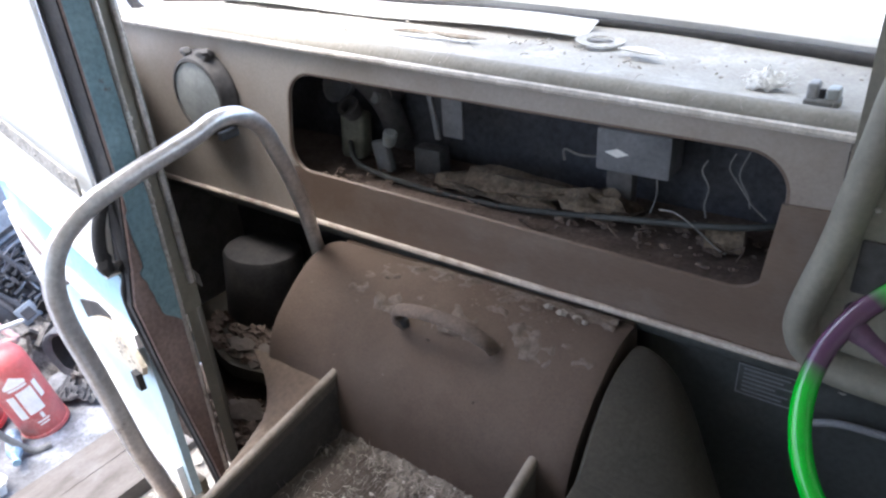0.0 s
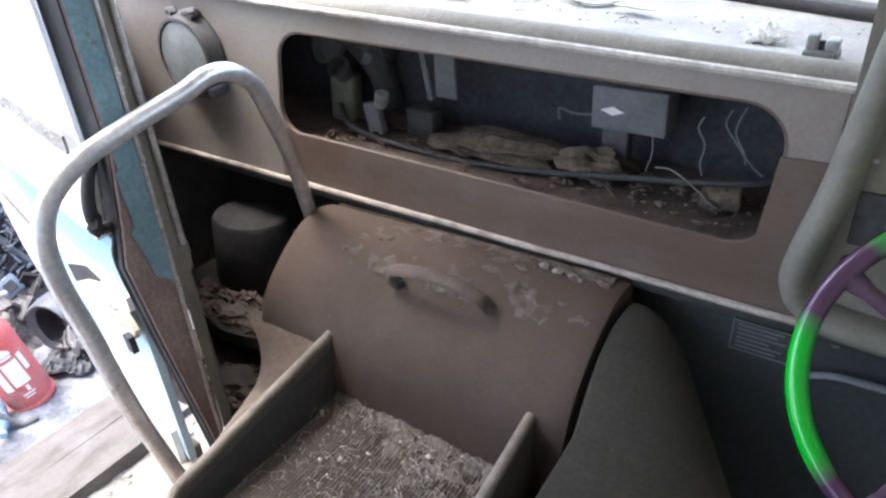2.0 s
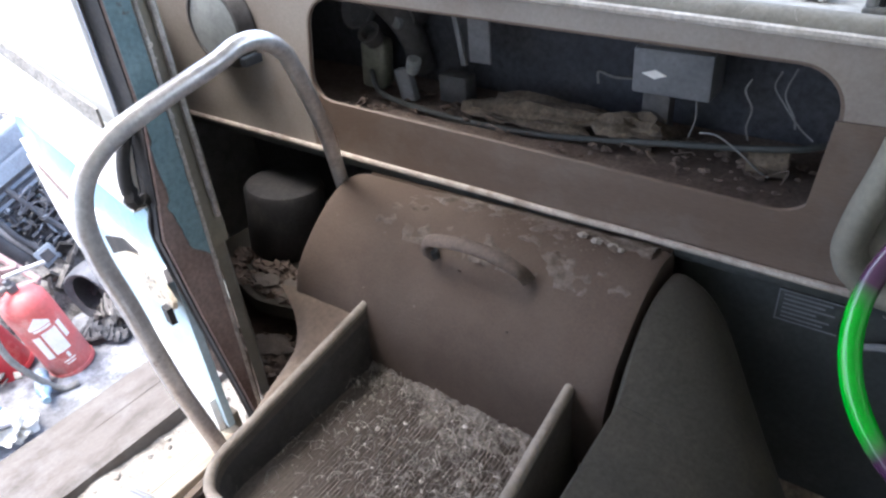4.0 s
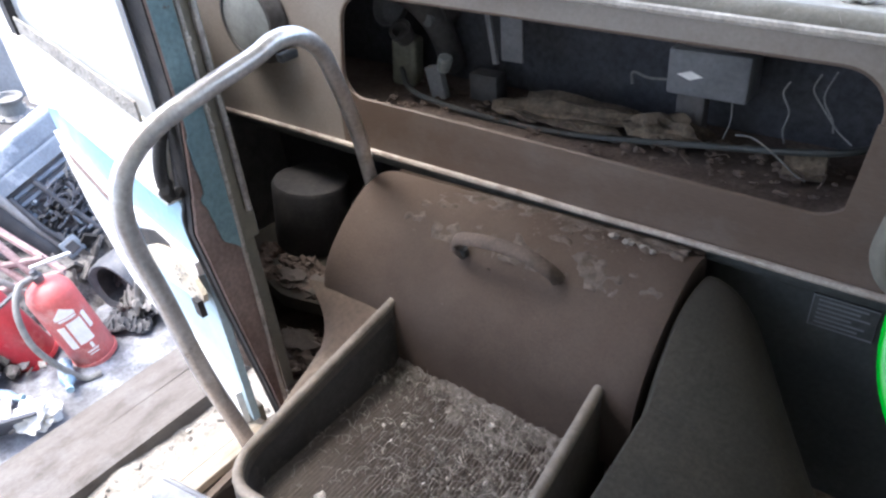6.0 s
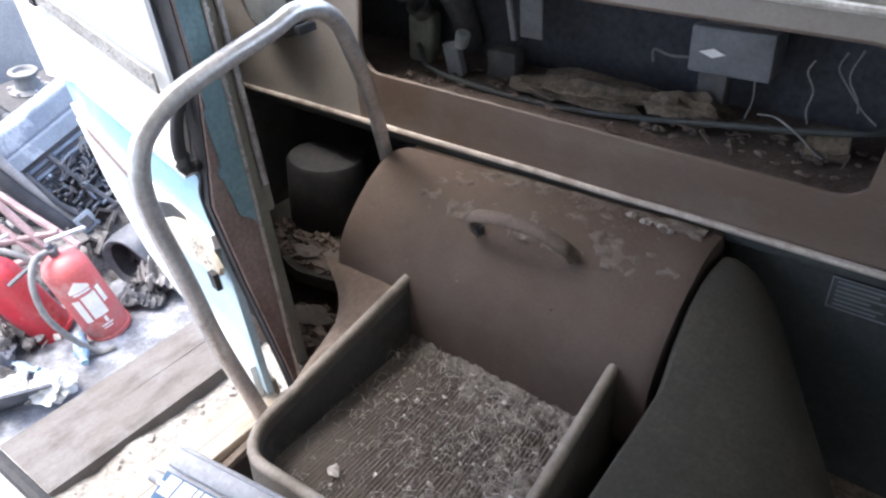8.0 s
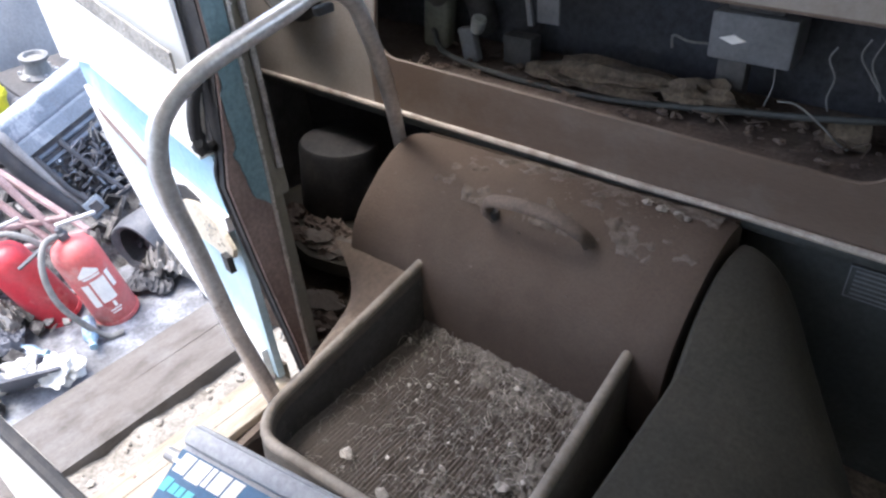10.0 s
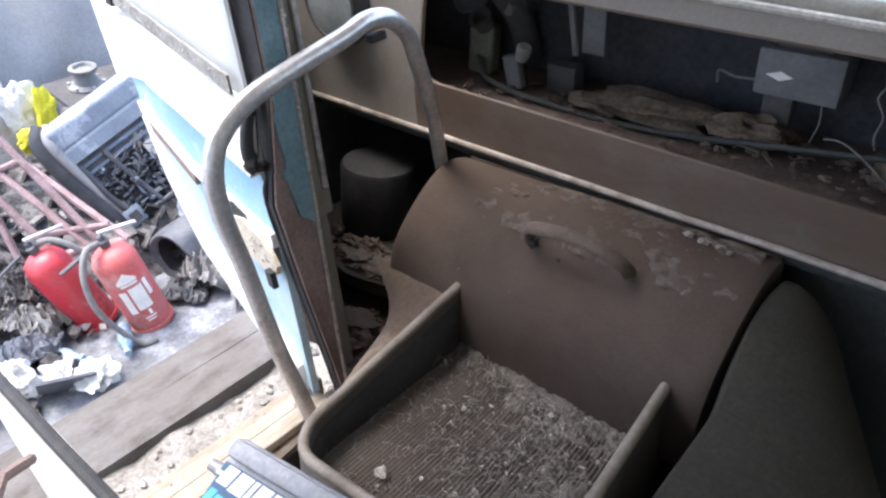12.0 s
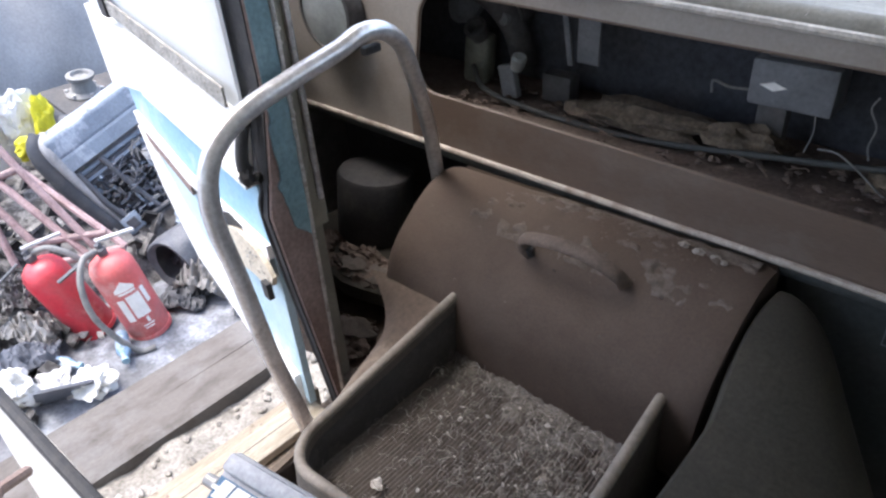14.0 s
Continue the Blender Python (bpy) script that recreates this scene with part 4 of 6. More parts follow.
part("knob", new_lump((-0.122, 1.276, cz + 0.006), (0.005, 0.005, 0.004), R, 0.2, 2), "label", clipt)
bm = scatter(bmesh.new(), 260, lambda r: on_shelf(r.uniform(-1.6, -0.06), r.uniform(1.25, 1.5), 0.004), 0.004, R, 0.4)
for k in range(40):
    p = on_shelf(R.uniform(-1.3, -0.1), R.uniform(1.26, 1.46), 0.005)
    q = R.uniform(0, 6.28)
    tube(bm, [p, p + Vector((0.008 * math.cos(q), 0.008 * math.sin(q), 0.003)), p + Vector((0.016 * math.cos(q + 0.7), 0.016 * math.sin(q + 0.7), 0.0))], 0.0012, seg=4)
tagged(part("shelf_crumbs", bm, "flake", smooth=False), "pale crumbs and dust on the shelf", "dust", kind="stuff")
rr = random.Random(88)
bm = bmesh.new()
for k in range(15):
    x = rr.uniform(-1.25, -0.06)
    y0, dz = DASH_Y + 0.03 + rr.uniform(-0.02, 0.05), rr.uniform(0.008, 0.022)
    p = Vector((x, y0, top_z(x) + 0.022 + (0.0 if y0 > DASH_Y + 0.03 else -0.004)))
    tube(bm, smooth_path([p, p + Vector((rr.uniform(-0.004, 0.004), -0.012, 0.002)), Vector((x + rr.uniform(-0.006, 0.006), DASH_Y + 0.0035, top_z(x) + 0.016 - dz * 0.3))], 3), 0.0004, seg=4)
tagged(part("cobweb_threads", bm, "flake"), "pale dusty cobweb threads over the dashboard edge", "cobweb", kind="stuff")
mirror = thing("outside_mirror", "dark outside mirror on a bent arm", "mirror", (-1.9, 1.52, 1.3))
part("arm", new_tube(smooth_path([(-1.745, 1.43, 1.245), (-1.82, 1.41, 1.25), (-1.875, 1.40, 1.272), (-1.902, 1.40, 1.305), (-1.918, 1.40, 1.345), (-1.90, 1.41, 1.40)], 5), 0.014, seg=8), "rubber", mirror)
part("head", new_lump((-1.82, 1.41, 1.402), (0.125, 0.02, 0.075), R, 0.1, 3), "rubber", mirror)

# ---- driver's side ----
binn = thing("instrument_binnacle", "dusty grey-green moulded instrument hood", "instrument hood", (0.28, 1.2, 0.9))
loop = smooth_path([(0.035, 1.19, 1.42), (0.008, 1.188, 1.32), (-0.004, 1.186, 1.23), (-0.022, 1.184, 1.10), (-0.040, 1.182, 1.01), (-0.043, 1.182, 0.96), (-0.022, 1.182, 0.928), (0.03, 1.182, 0.908), (0.3, 1.182, 0.90), (0.56, 1.182, 0.91), (0.6, 1.184, 0.98), (0.58, 1.19, 1.35), (0.5, 1.19, 1.42), (0.1, 1.19, 1.43)], 6, closed=True)
part("rim", new_tube(loop, 0.022, seg=14, closed=True, flat=1.5, flat_dir=(0, 1, 0)), "rim_grey", binn, "rounded grey rim")
part("hood", new_box((-0.004, 1.205, 1.15), (0.60, 1.48, 1.44), 0.03, 4), "rim_grey", binn)
part("recess", new_box((-0.03, 1.195, 0.92), (0.58, 1.214, 1.40)), "rim_grey", binn, "grey instrument panel")
part("switch_panel", new_box((0.004, 1.188, 1.03), (0.16, 1.1955, 1.108), 0.003), "dark", binn, "black switch panel")
for x in (0.05, 0.10):
    part("switch", new_lathe([(0, 0), (0.008, 0), (0.007, 0.012), (0, 0.013)], 12, pose(x, 1.188, 1.07, 90, 0, 0)), "chrome", binn)
part("screw", new_lathe([(0, 0), (0.004, 0), (0.003, 0.003), (0, 0.003)], 10, pose(0.012, 1.195, 1.15, 90, 0, 0)), "chrome", binn)
part("lower_strip", new_box((-0.03, 1.196, 0.872), (0.9, 1.2145, 0.902), 0.006), "rim_grey", binn, "pale grey strip")

plate = thing("data_plate", "small dark data plate riveted under the dash", "data plate", (-0.08, 1.24, 0.77))
part("plate", new_box((-0.123, 1.238, 0.768), (-0.03, 1.2445, 0.828), 0.001), "kick", plate)
for k in range(6):
    w = (0.07, 0.06, 0.075, 0.05, 0.07, 0.062)[k]
    part("text_bar", new_box((-0.114, 1.2365, 0.818 - 0.0085 * k), (-0.114 + w, 1.238, 0.8205 - 0.0085 * k)), "box_grey", plate)
for a, b_ in (((-0.123, 0.826), (-0.03, 0.828)), ((-0.123, 0.768), (-0.03, 0.77)), ((-0.123, 0.77), (-0.1212, 0.826))):
    part("border", new_box((a[0], 1.2365, a[1]), (b_[0], 1.238, b_[1])), "box_grey", plate)
ob = part("kick_screw", new_lathe([(0, 0), (0.008, 0), (0.007, 0.005), (0, 0.006)], 12, pose(0.025, 1.244, 0.832, 90, 0, 0)), "chrome")
tagged(ob, "round bright screw head in the kick panel", "screw")
ob = part("bonnet_cable", new_tube(smooth_path([(-0.01, 1.23, 0.76), (0.03, 1.22, 0.785), (0.08, 1.22, 0.79), (0.2, 1.23, 0.785)], 6), 0.006, seg=8), "box_grey")
tagged(ob, "grey cable clipped under the dash", "cable")

WC = Vector((0.197, 1.045, 0.962))
WA = 0.9
wx, wy = Vector((1, 0, 0)), Vector((0, math.cos(WA), math.sin(WA)))


def on_wheel(r, a, lift=0.0):
    return WC + wx * r * math.cos(radians(a)) + wy * r * math.sin(radians(a)) + wx.cross(wy) * lift


M["wheel"] = wheel_paint("wheel_green_purple", (tuple(on_wheel(0.205, 156)), tuple(on_wheel(0.205, 243))))
wheel = thing("steering_wheel", "bright green steering wheel with purple patches", "steering wheel", WC)
part("rim", new_tube([on_wheel(0.205, 360 * k / 72) for k in range(72)], 0.0138, seg=16, closed=True), "wheel", wheel, "glossy green rim with purple patches")
M["purple"] = material("spoke_purple", (0.06, 0.028, 0.055), (0.09, 0.045, 0.08), rough=0.45, scale=20, fine=120, grain=0.2)
for a in (153, 243, 333, 63):
    part("spoke", new_tube([on_wheel(0.198, a), on_wheel(0.17, a, -0.004), on_wheel(0.11, a, -0.02), on_wheel(0.03, a, -0.04)], lambda s: 0.017 - 0.006 * min(1, s * 3), seg=10, flat=0.6, flat_dir=tuple(wx.cross(wy))), "purple", wheel, "worn purple spoke")
part("hub", new_tube([on_wheel(0, 0, -0.06), on_wheel(0, 0, -0.03), on_wheel(0, 0, -0.015)], lambda s: 0.045 - 0.012 * s, seg=20), "dark", wheel)
part("column", new_tube([on_wheel(0, 0, -0.055), on_wheel(0, 0, -0.30)], 0.024, seg=14), "dark", wheel)
part("knob", new_lathe([(0, 0), (0.014, 0), (0.014, 0.012), (0.009, 0.02), (0.004, 0.02), (0.004, 0.014), (0, 0.014)], 16, pose(0.016, 1.196, 1.0, 80, 0, 0)), "dark", binn, "dark round control knob")

# grey moulded cover between the engine box and the driver
def hump(u, v):
    # u: from the rear to the apex at the dash; v: over the ridge and down to the footwell
    y = 0.925 + 0.272 * u ** 0.85
    ridge_x, ridge_z = -0.246 - 0.014 * math.sin(3.14 * u) - 0.012 * u, 0.775 + 0.075 * math.sin(min(1, u * 1.25) * 1.57)
    w = 0.34 - 0.22 * u
    ridge_z -= 0.03 * max(0.0, (u - 0.8) / 0.2) ** 2.0
    if v < 0.25:
        s = v / 0.25
        return ridge_x - 0.028 * (1 - s) ** 1.2 - 0.002, y, ridge_z - 0.30 * (1 - s) ** 2.2
    s = (v - 0.25) / 0.75
    return ridge_x + w * (1 - (1 - s) ** 1.6), y - 0.02 * s, ridge_z - 0.03 * s - 0.36 * s ** 2.2


mc = thing("moulded_cover", "dull grey-green moulded cover beside the engine box", "cover", (-0.1, 0.95, 0.6))
part("skin", grid(26, 30, hump, 0.004), "grey_cover", mc)
part("edge_bead", new_tube([Vector(hump(k / 20, 0.16)) for k in range(21)], 0.006, seg=8), "grey_cover", mc)


def hump2(u, v):
    y = 0.10 + 0.83 * u
    x0 = -0.262 + 0.015 * u
    z = 0.70 + 0.073 * u ** 2
    if v < 0.2:
        s = v / 0.2
        return x0 - 0.02 * (1 - s), y, z - 0.25 * (1 - s) ** 2
    s = (v - 0.2) / 0.8
    return x0 + 0.345 * (1 - (1 - s) ** 1.6), y - 0.02 * s, z - 0.03 * s - 0.36 * s ** 2.2


part("lower_skin", grid(14, 20, hump2, 0.006), "grey_cover", mc)
part("lower_bead", new_tube([Vector(hump2(k / 20, 0.17)) for k in range(21)], 0.006, seg=8), "grey_cover", mc)

# ---- engine cover with handle ----
prof = smooth_path([(0, 1.212, 0.80), (0, 1.208, 0.845), (0, 1.175, 0.862), (0, 1.12, 0.858), (0, 1.055, 0.826), (0, 0.985, 0.765), (0, 0.952, 0.70), (0, 0.944, 0.63), (0, 0.942, 0.58)], 5)
cover = thing("engine_cover", "rounded brown steel engine cover thick with dust", "engine cover", (-0.62, 1.07, 0.6))
K = len(prof) - 1


def cover_fn(u, v):
    j = min(K - 1, int(v * K))
    p = prof[j].lerp(prof[j + 1], v * K - j)
    x = -0.975 + 0.69 * u
    c = Vector((x, 1.16, 0.62))
    q = Vector((x, p.y, p.z + 0.016 * (u - 0.4)))
    q += Vector((0, -0.6, 0.8)) * (0.0035 * noise.noise(Vector((x * 7, v * 4, 2))) + 0.0012 * noise.noise(Vector((x * 22, v * 11, 5))))
    e = min(u, 1 - u) * 0.69
    if e < 0.012:
        k = 1 - (0.012 - e) * 1.2
        q = c + (q - c) * k
    return q


us = [0, 0.006, 0.014] + [0.03 + 0.94 * k / 36 for k in range(37)] + [0.986, 0.994, 1]
bm = bmesh.new()
rows_ = [[bm.verts.new(cover_fn(u, j / K)) for j in range(K + 1)] for u in us]
for a, b_ in zip(rows_, rows_[1:]):
    for j in range(K):
        bm.faces.new((a[j], b_[j], b_[j + 1], a[j + 1]))
for row in (rows_[0], rows_[-1]):
    cv = bm.verts.new((row[0].co.x, 1.16, 0.58))
    for j in range(K):
        bm.faces.new((row[j], row[j + 1], cv))
part("shell", bm, "cover", cover, "dusty brown pressed shell")
hm = [(-0.664, 1.050, 0.818), (-0.675, 1.036, 0.842), (-0.670, 1.029, 0.860), (-0.652, 1.026, 0.872), (-0.61, 1.026, 0.881), (-0.56, 1.028, 0.883), (-0.515, 1.030, 0.877), (-0.484, 1.033, 0.864), (-0.475, 1.040, 0.852), (-0.472, 1.050, 0.834)]
handle = part("handle", new_tube(smooth_path(hm, 6), 0.0128, seg=18, flat=0.42, flat_dir=(0, -0.55, 0.83)), "handle", cover, "dusty bent strap handle")
# Solid black plug: shade inside the strap end put into its colour.
part("end_plug", new_tube([(-0.664, 1.046, 0.822), (-0.664, 1.041, 0.838)], 0.008, seg=10), "rubber", handle, "black plug for the dark strap hollow")
part("rear_edge", new_tube([(-0.96, 1.213, 0.838), (-0.6, 1.213, 0.846), (-0.29, 1.213, 0.852)], 0.009, seg=8), "cover", cover)


def cover_surface(x, y):
    best = min(range(K), key=lambda j: abs(prof[j].y - y) + (0 if prof[j].z > 0.6 else 9))
    return Vector((x, y, prof[best].z + 0.016 * ((x + 0.975) / 0.69 - 0.4)))


def drift(a, b):
    """Felted dust that thickens towards the dashboard and thins to nothing forwards."""
    u, v = 0.03 + 0.94 * a, 0.13 + 0.37 * b
    p = Vector(cover_fn(u, v))
    n1, n2, n3 = (noise.noise(Vector((p.x * q, p.y * q * 1.4, q))) for q in (13, 34, 85))
    back = max(0.0, 1 - b / 0.55) * min(1.0, max(0.0, (u - 0.18) / 0.2))
    patch = 0.55 * math.exp(-((p.x + 0.63) / 0.07) ** 2 - ((p.y - 0.992) / 0.012) ** 2)
    h = 0.013 * (0.6 * n1 + 0.75 * n2 + 0.3 * n3 + 0.8 * back + patch - 0.21 - 0.45 * max(0.0, 1 - u / 0.36))
    return p + Vector((0, -0.5, 0.86)) * max(-0.004, min(0.012, h))


rr = random.Random(5)
tagged(part("cover_drift", grid(190, 80, drift), "cover_dust", sharp=80), "soft brown drifts of dust on the engine cover", "dust", kind="stuff")
bm = scatter(bmesh.new(), 170, lambda r: cover_surface(r.triangular(-0.80, -0.32, -0.42), r.triangular(1.08, 1.2, 1.18)), 0.0036, rr, 0.35)
scatter(bm, 16, lambda r: cover_surface(r.uniform(-0.9, -0.35), r.uniform(0.96, 1.1)), 0.004, rr, 0.3)
tagged(part("cover_dust", bm, "cover_dust", smooth=False), "clumps of dust and fluff on the engine cover", "dust", kind="stuff")
for x, y, s in ((-0.432, 1.166, 0.009), (-0.402, 1.158, 0.010), (-0.372, 1.157, 0.009), (-0.355, 1.150, 0.006)):
    ob = part("plaster_crumb", new_lump(cover_surface(x, y) + Vector((0, 0, 0.004)), (s, s * 0.6, 0.006), rr, 0.4, 2), "crumb")
    tagged(ob, "pale plaster crumb lying on the engine cover", "crumb", "crumbs on the cover")

# ---- tray behind the cover ----
tray = thing("engine_tray", "grey rubber-lined tray full of fluff and dirt", "tray", (-0.55, 0.72, 0.55))
TX0, TX1, TY0, TY1, TR_ = -0.785, -0.347, 0.532, 0.963, 0.072


def rim_z(x, y):
    fx, fy = (x - TX0) / (TX1 - TX0), (y - TY0) / (TY1 - TY0)
    return 0.655 + 0.068 * fy + (0.075 - 0.067 * fy) * fx


def splay(x, y):
    """The right-hand side of the tray opens a little towards the rear."""
    return x + 0.105 * (TY1 - y) * max(0.0, (x - TX0) / (TX1 - TX0)) ** 2


wall_line = [(TX0, TY1)] + [(TX0, TY1 - (TY1 - TY0 - TR_) * k / 8) for k in range(1, 9)]
wall_line += [(TX0 + TR_ - TR_ * math.cos(radians(a)), TY0 + TR_ - TR_ * math.sin(radians(a))) for a in range(15, 91, 15)]
wall_line += [(TX0 + TR_ + (TX1 - TX0 - 2 * TR_) * k / 6, TY0) for k in range(1, 7)]
wall_line += [(TX1 - TR_ + TR_ * math.sin(radians(a)), TY0 + TR_ - TR_ * math.cos(radians(a))) for a in range(15, 91, 15)]
wall_line += [(TX1, TY0 + TR_ + (TY1 - TY0 - TR_) * k / 8) for k in range(1, 9)]
wall_line = [(splay(x, y), y) for x, y in wall_line]
TF_Z = 0.575
bm = bmesh.new()
L = len(wall_line)
cx_, cy_ = (TX0 + TX1) / 2, 0.75
sections = []
for i, (x, y) in enumerate(wall_line):
    a, b_ = wall_line[max(0, i - 1)], wall_line[min(L - 1, i + 1)]
    d = Vector((b_[0] - a[0], b_[1] - a[1], 0)).normalized()
    o = Vector((d.y, -d.x, 0))
    if o.dot(Vector((x - cx_, y - cy_, 0))) < 0:
        o = -o
    z = rim_z(x, y)
    w = 0.009
    ring = []
    for off, zz in ((-0.012, TF_Z - 0.01), (-0.010, TF_Z + 0.04), (-w, z - 0.012), (-w * 0.7, z - 0.003), (0, z), (w * 0.7, z - 0.003), (w, z - 0.012), (0.014, 0.60), (0.018, 0.50)):
        p = Vector((x, y, 0)) + o * off
        ring.append(bm.verts.new((p.x, p.y, zz)))
    sections.append(ring)
for a, b_ in zip(sections, sections[1:]):
    for q in range(8):
        bm.faces.new((a[q], b_[q], b_[q + 1], a[q + 1]))
for s in (sections[0], sections[-1]):
    bm.faces.new(s)
part("wall", bm, "tray", tray, "grey moulded rim wall", sharp=50)
rim_pts = [Vector((x, y, rim_z(x, y) - 0.004)) for x, y in wall_line]
part("rim_bead", new_tube(rim_pts, 0.0095, seg=10), "rim_worn", tray, "worn pale rim edge")


def rib(u, v):
    x, y = TX0 + 0.004 + (TX1 - TX0 - 0.008) * u, TY0 + 0.01 + (TY1 - TY0) * v
    return splay(x, y), y, TF_Z + 0.008 + 0.0017 * math.sin(u * 58 * 6.28318) + 0.003 * noise.noise(Vector((u * 4, v * 4, 3)))


# Added inner skin: the shade inside the tray wall is in its dark colour.
bm = bmesh.new()
inner = []
for i, (x, y) in enumerate(wall_line):
    a, b_ = Vector(wall_line[max(0, i - 1)]), Vector(wall_line[min(L - 1, i + 1)])
    d = (b_ - a).normalized()
    o = Vector((-d.y, d.x))
    z = rim_z(x, y)
    inner.append([bm.verts.new((x + o.x * k, y + o.y * k, zz)) for k, zz in ((0.0115, z - 0.022), (0.0135, z - 0.027), (0.0140, TF_Z + 0.05), (0.0150, TF_Z))])
for a, b_ in zip(inner, inner[1:]):
    for q in range(3):
        bm.faces.new((a[q], b_[q], b_[q + 1], a[q + 1]))
part("lining", bm, "lining", tray, "rubber inner lining darkened by painted shade")
part("mat", grid(406, 10, rib, 0.006, (0, 0, 1)), "mat", tray, "ribbed rubber mat", sharp=80)


def flange_fn(u, v):
    y = 0.46 + 0.50 * u
    out = 0.022 + 0.24 * max(0.0, y - 0.60) + 0.07 * max(0.0, (y - 0.82) / 0.1) ** 2
    x1 = TX0 - 0.004
    return x1 - out * v, y, rim_z(TX0, y) - 0.028 - 0.006 * v - 0.05 * max(0, v - 0.75) + 0.002 * noise.noise(Vector((u * 8, v * 5, 0)))


part("flange", grid(24, 10, flange_fn, 0.006), "flange", tray, "rust-stained tan side flange")
part("skirt", new_box((TX0 - 0.03, 0.46, FLOOR), (TX0 - 0.016, 0.95, 0.60), 0.004), "cover", tray)
rr = random.Random(21)


def in_tray(r):
    while True:
        x, y = r.uniform(TX0 + 0.02, TX1 - 0.015), r.uniform(TY0 + 0.02, TY1 - 0.01)
        keep = 0.30 + 0.7 * min(1, max(0, noise.noise(Vector((x * 11, y * 11, 5))) * 1.6 + 0.45))
        if x < TX0 + 0.12 and y < 0.86:
            keep *= 0.35
        if math.hypot(x + 0.66, y - 0.62) < 0.1:
            keep *= 0.4
        if r.random() < keep:
            return splay(x, y), y, TF_Z + 0.010 + 0.004 * r.random()


def felt(u, v):
    x, y = TX0 + 0.012 + (TX1 - TX0 - 0.024) * u, TY0 + 0.014 + (TY1 - TY0 - 0.012) * v
    n1, n2, n3, n4 = (noise.noise(Vector((x * q, y * q, q * 0.37))) for q in (8, 21, 60, 150))
    h = 0.55 * n1 + 0.55 * n2 + 0.62 * n3 + 0.42 * n4
    h += 0.30 * min(1.0, (x - TX0) / 0.3) - 0.36 + 0.9 * max(0.0, (y - 0.90) / 0.06) - 1.1 * max(0.0, 1 - math.hypot((x + 0.64) / 0.15, (y - 0.66) / 0.16)) - 0.3 * max(0.0, 1 - math.hypot((x + 0.52) / 0.09, (y - 0.80) / 0.08))
    lift = 0.022 * max(0.0, (y - 0.925) / 0.035) ** 1.5
    return splay(x, y), y, TF_Z + 0.0085 + 0.011 * max(-0.7, min(1.1, h)) + lift


tagged(part("tray_felt", grid(230, 230, felt), "fluff", sharp=80), "grey felted dust and feathers covering the tray", "dust", kind="stuff")
bm = scatter(bmesh.new(), 800, in_tray, 0.0032, rr, 0.6)
tagged(part("tray_fluff", bm, "fluff", smooth=False), "grey fluff, feathers and dirt covering the tray", "debris", kind="stuff")
bm = scatter(bmesh.new(), 110, lambda r: Vector(in_tray(r)) + Vector((0, 0, 0.006)), 0.0048, rr, 0.6)
for x, y in ((-0.56, 0.60), (-0.50, 0.55), (-0.66, 0.62), (-0.47, 0.62), (-0.42, 0.72)):
    lump(bm, (x, y, TF_Z + 0.02), (0.012, 0.009, 0.008), rr, 0.4, 2)
tagged(part("tray_flakes", bm, "flake", smooth=False), "pale flakes of paint scattered in the tray", "debris", kind="stuff")
straws = bmesh.new()
for k in range(1000):
    x, y, z = in_tray(rr)
    a, l = rr.uniform(0, 6.28), rr.triangular(0.004, 0.04, 0.010)
    p = Vector((x, y, z + 0.004))
    tube(straws, smooth_path([p, p + Vector((math.cos(a) * l * 0.5, math.sin(a) * l * 0.5, rr.uniform(0.002, 0.012))), p + Vector((math.cos(a + 0.25) * l, math.sin(a + 0.25) * l, rr.uniform(-0.004, 0.008)))], 2), rr.uniform(0.0002, 0.00055), seg=3)
tagged(part("tray_straw", straws, "fibre"), "thin straws and fibres lying in the tray", "straw", kind="stuff")

# rubble and old parts in the dark well left of the cover
rr = random.Random(31)
ob = part("well_step", grid(16, 12, lambda u, v: (-1.48 + 0.56 * u, 1.012 + 0.02 * math.sin(u * 9) + 0.28 * v, 0.55 + 0.008 * noise.noise(Vector((u * 9, v * 6, 0)))), 0.035, (0, 0, 1)), "grey_cover")
tagged(ob, "dusty dark upper step plate in the well", "step", kind="structure")
bm = bmesh.new()
for k in range(230):
    up = rr.random() < 0.7
    x, y = rr.uniform(-1.40, -0.98), (rr.uniform(1.015, 1.115) if up else rr.uniform(0.87, 1.0))
    w = rr.uniform(0.004, 0.02)
    lump(bm, (x, y, (0.553 if up else 0.452) + w * 0.3), (w, w * 0.8, w * 0.75), rr, 0.7, 2)
tagged(part("well_rubble", bm, "cubby_dirt"), "dusty grey rubble in the front step well", "rubble", kind="stuff")
bm = grid(14, 14, lambda u, v: (-1.40 + 0.5 * u, 0.84 + 0.5 * v, 0.44 + 0.02 * noise.noise(Vector((u * 7, v * 7, 0)))))
tagged(part("well_dirt", bm, "cubby_dirt"), "brown dirt heaped in the front step well", "dirt", kind="stuff")
for x, y, z, w, lab in ((-1.20, 1.04, 0.562, (0.045, 0.03, 0.018), "pale dusty rag lying on the well step"), (-1.12, 1.05, 0.56, (0.05, 0.035, 0.016), "grey dusty stone lying on the well step"), (-1.12, 0.95, 0.46, (0.06, 0.04, 0.022), "grey dusty rag lying in the step well"), (-1.03, 1.06, 0.567, (0.03, 0.008, 0.007), "pale short rod lying on the well step")):
    tagged(part("well_lump", new_lump((x, y, z), w, rr, 0.4, 3), "mat"), lab, "rubble", "lumps in the step well")
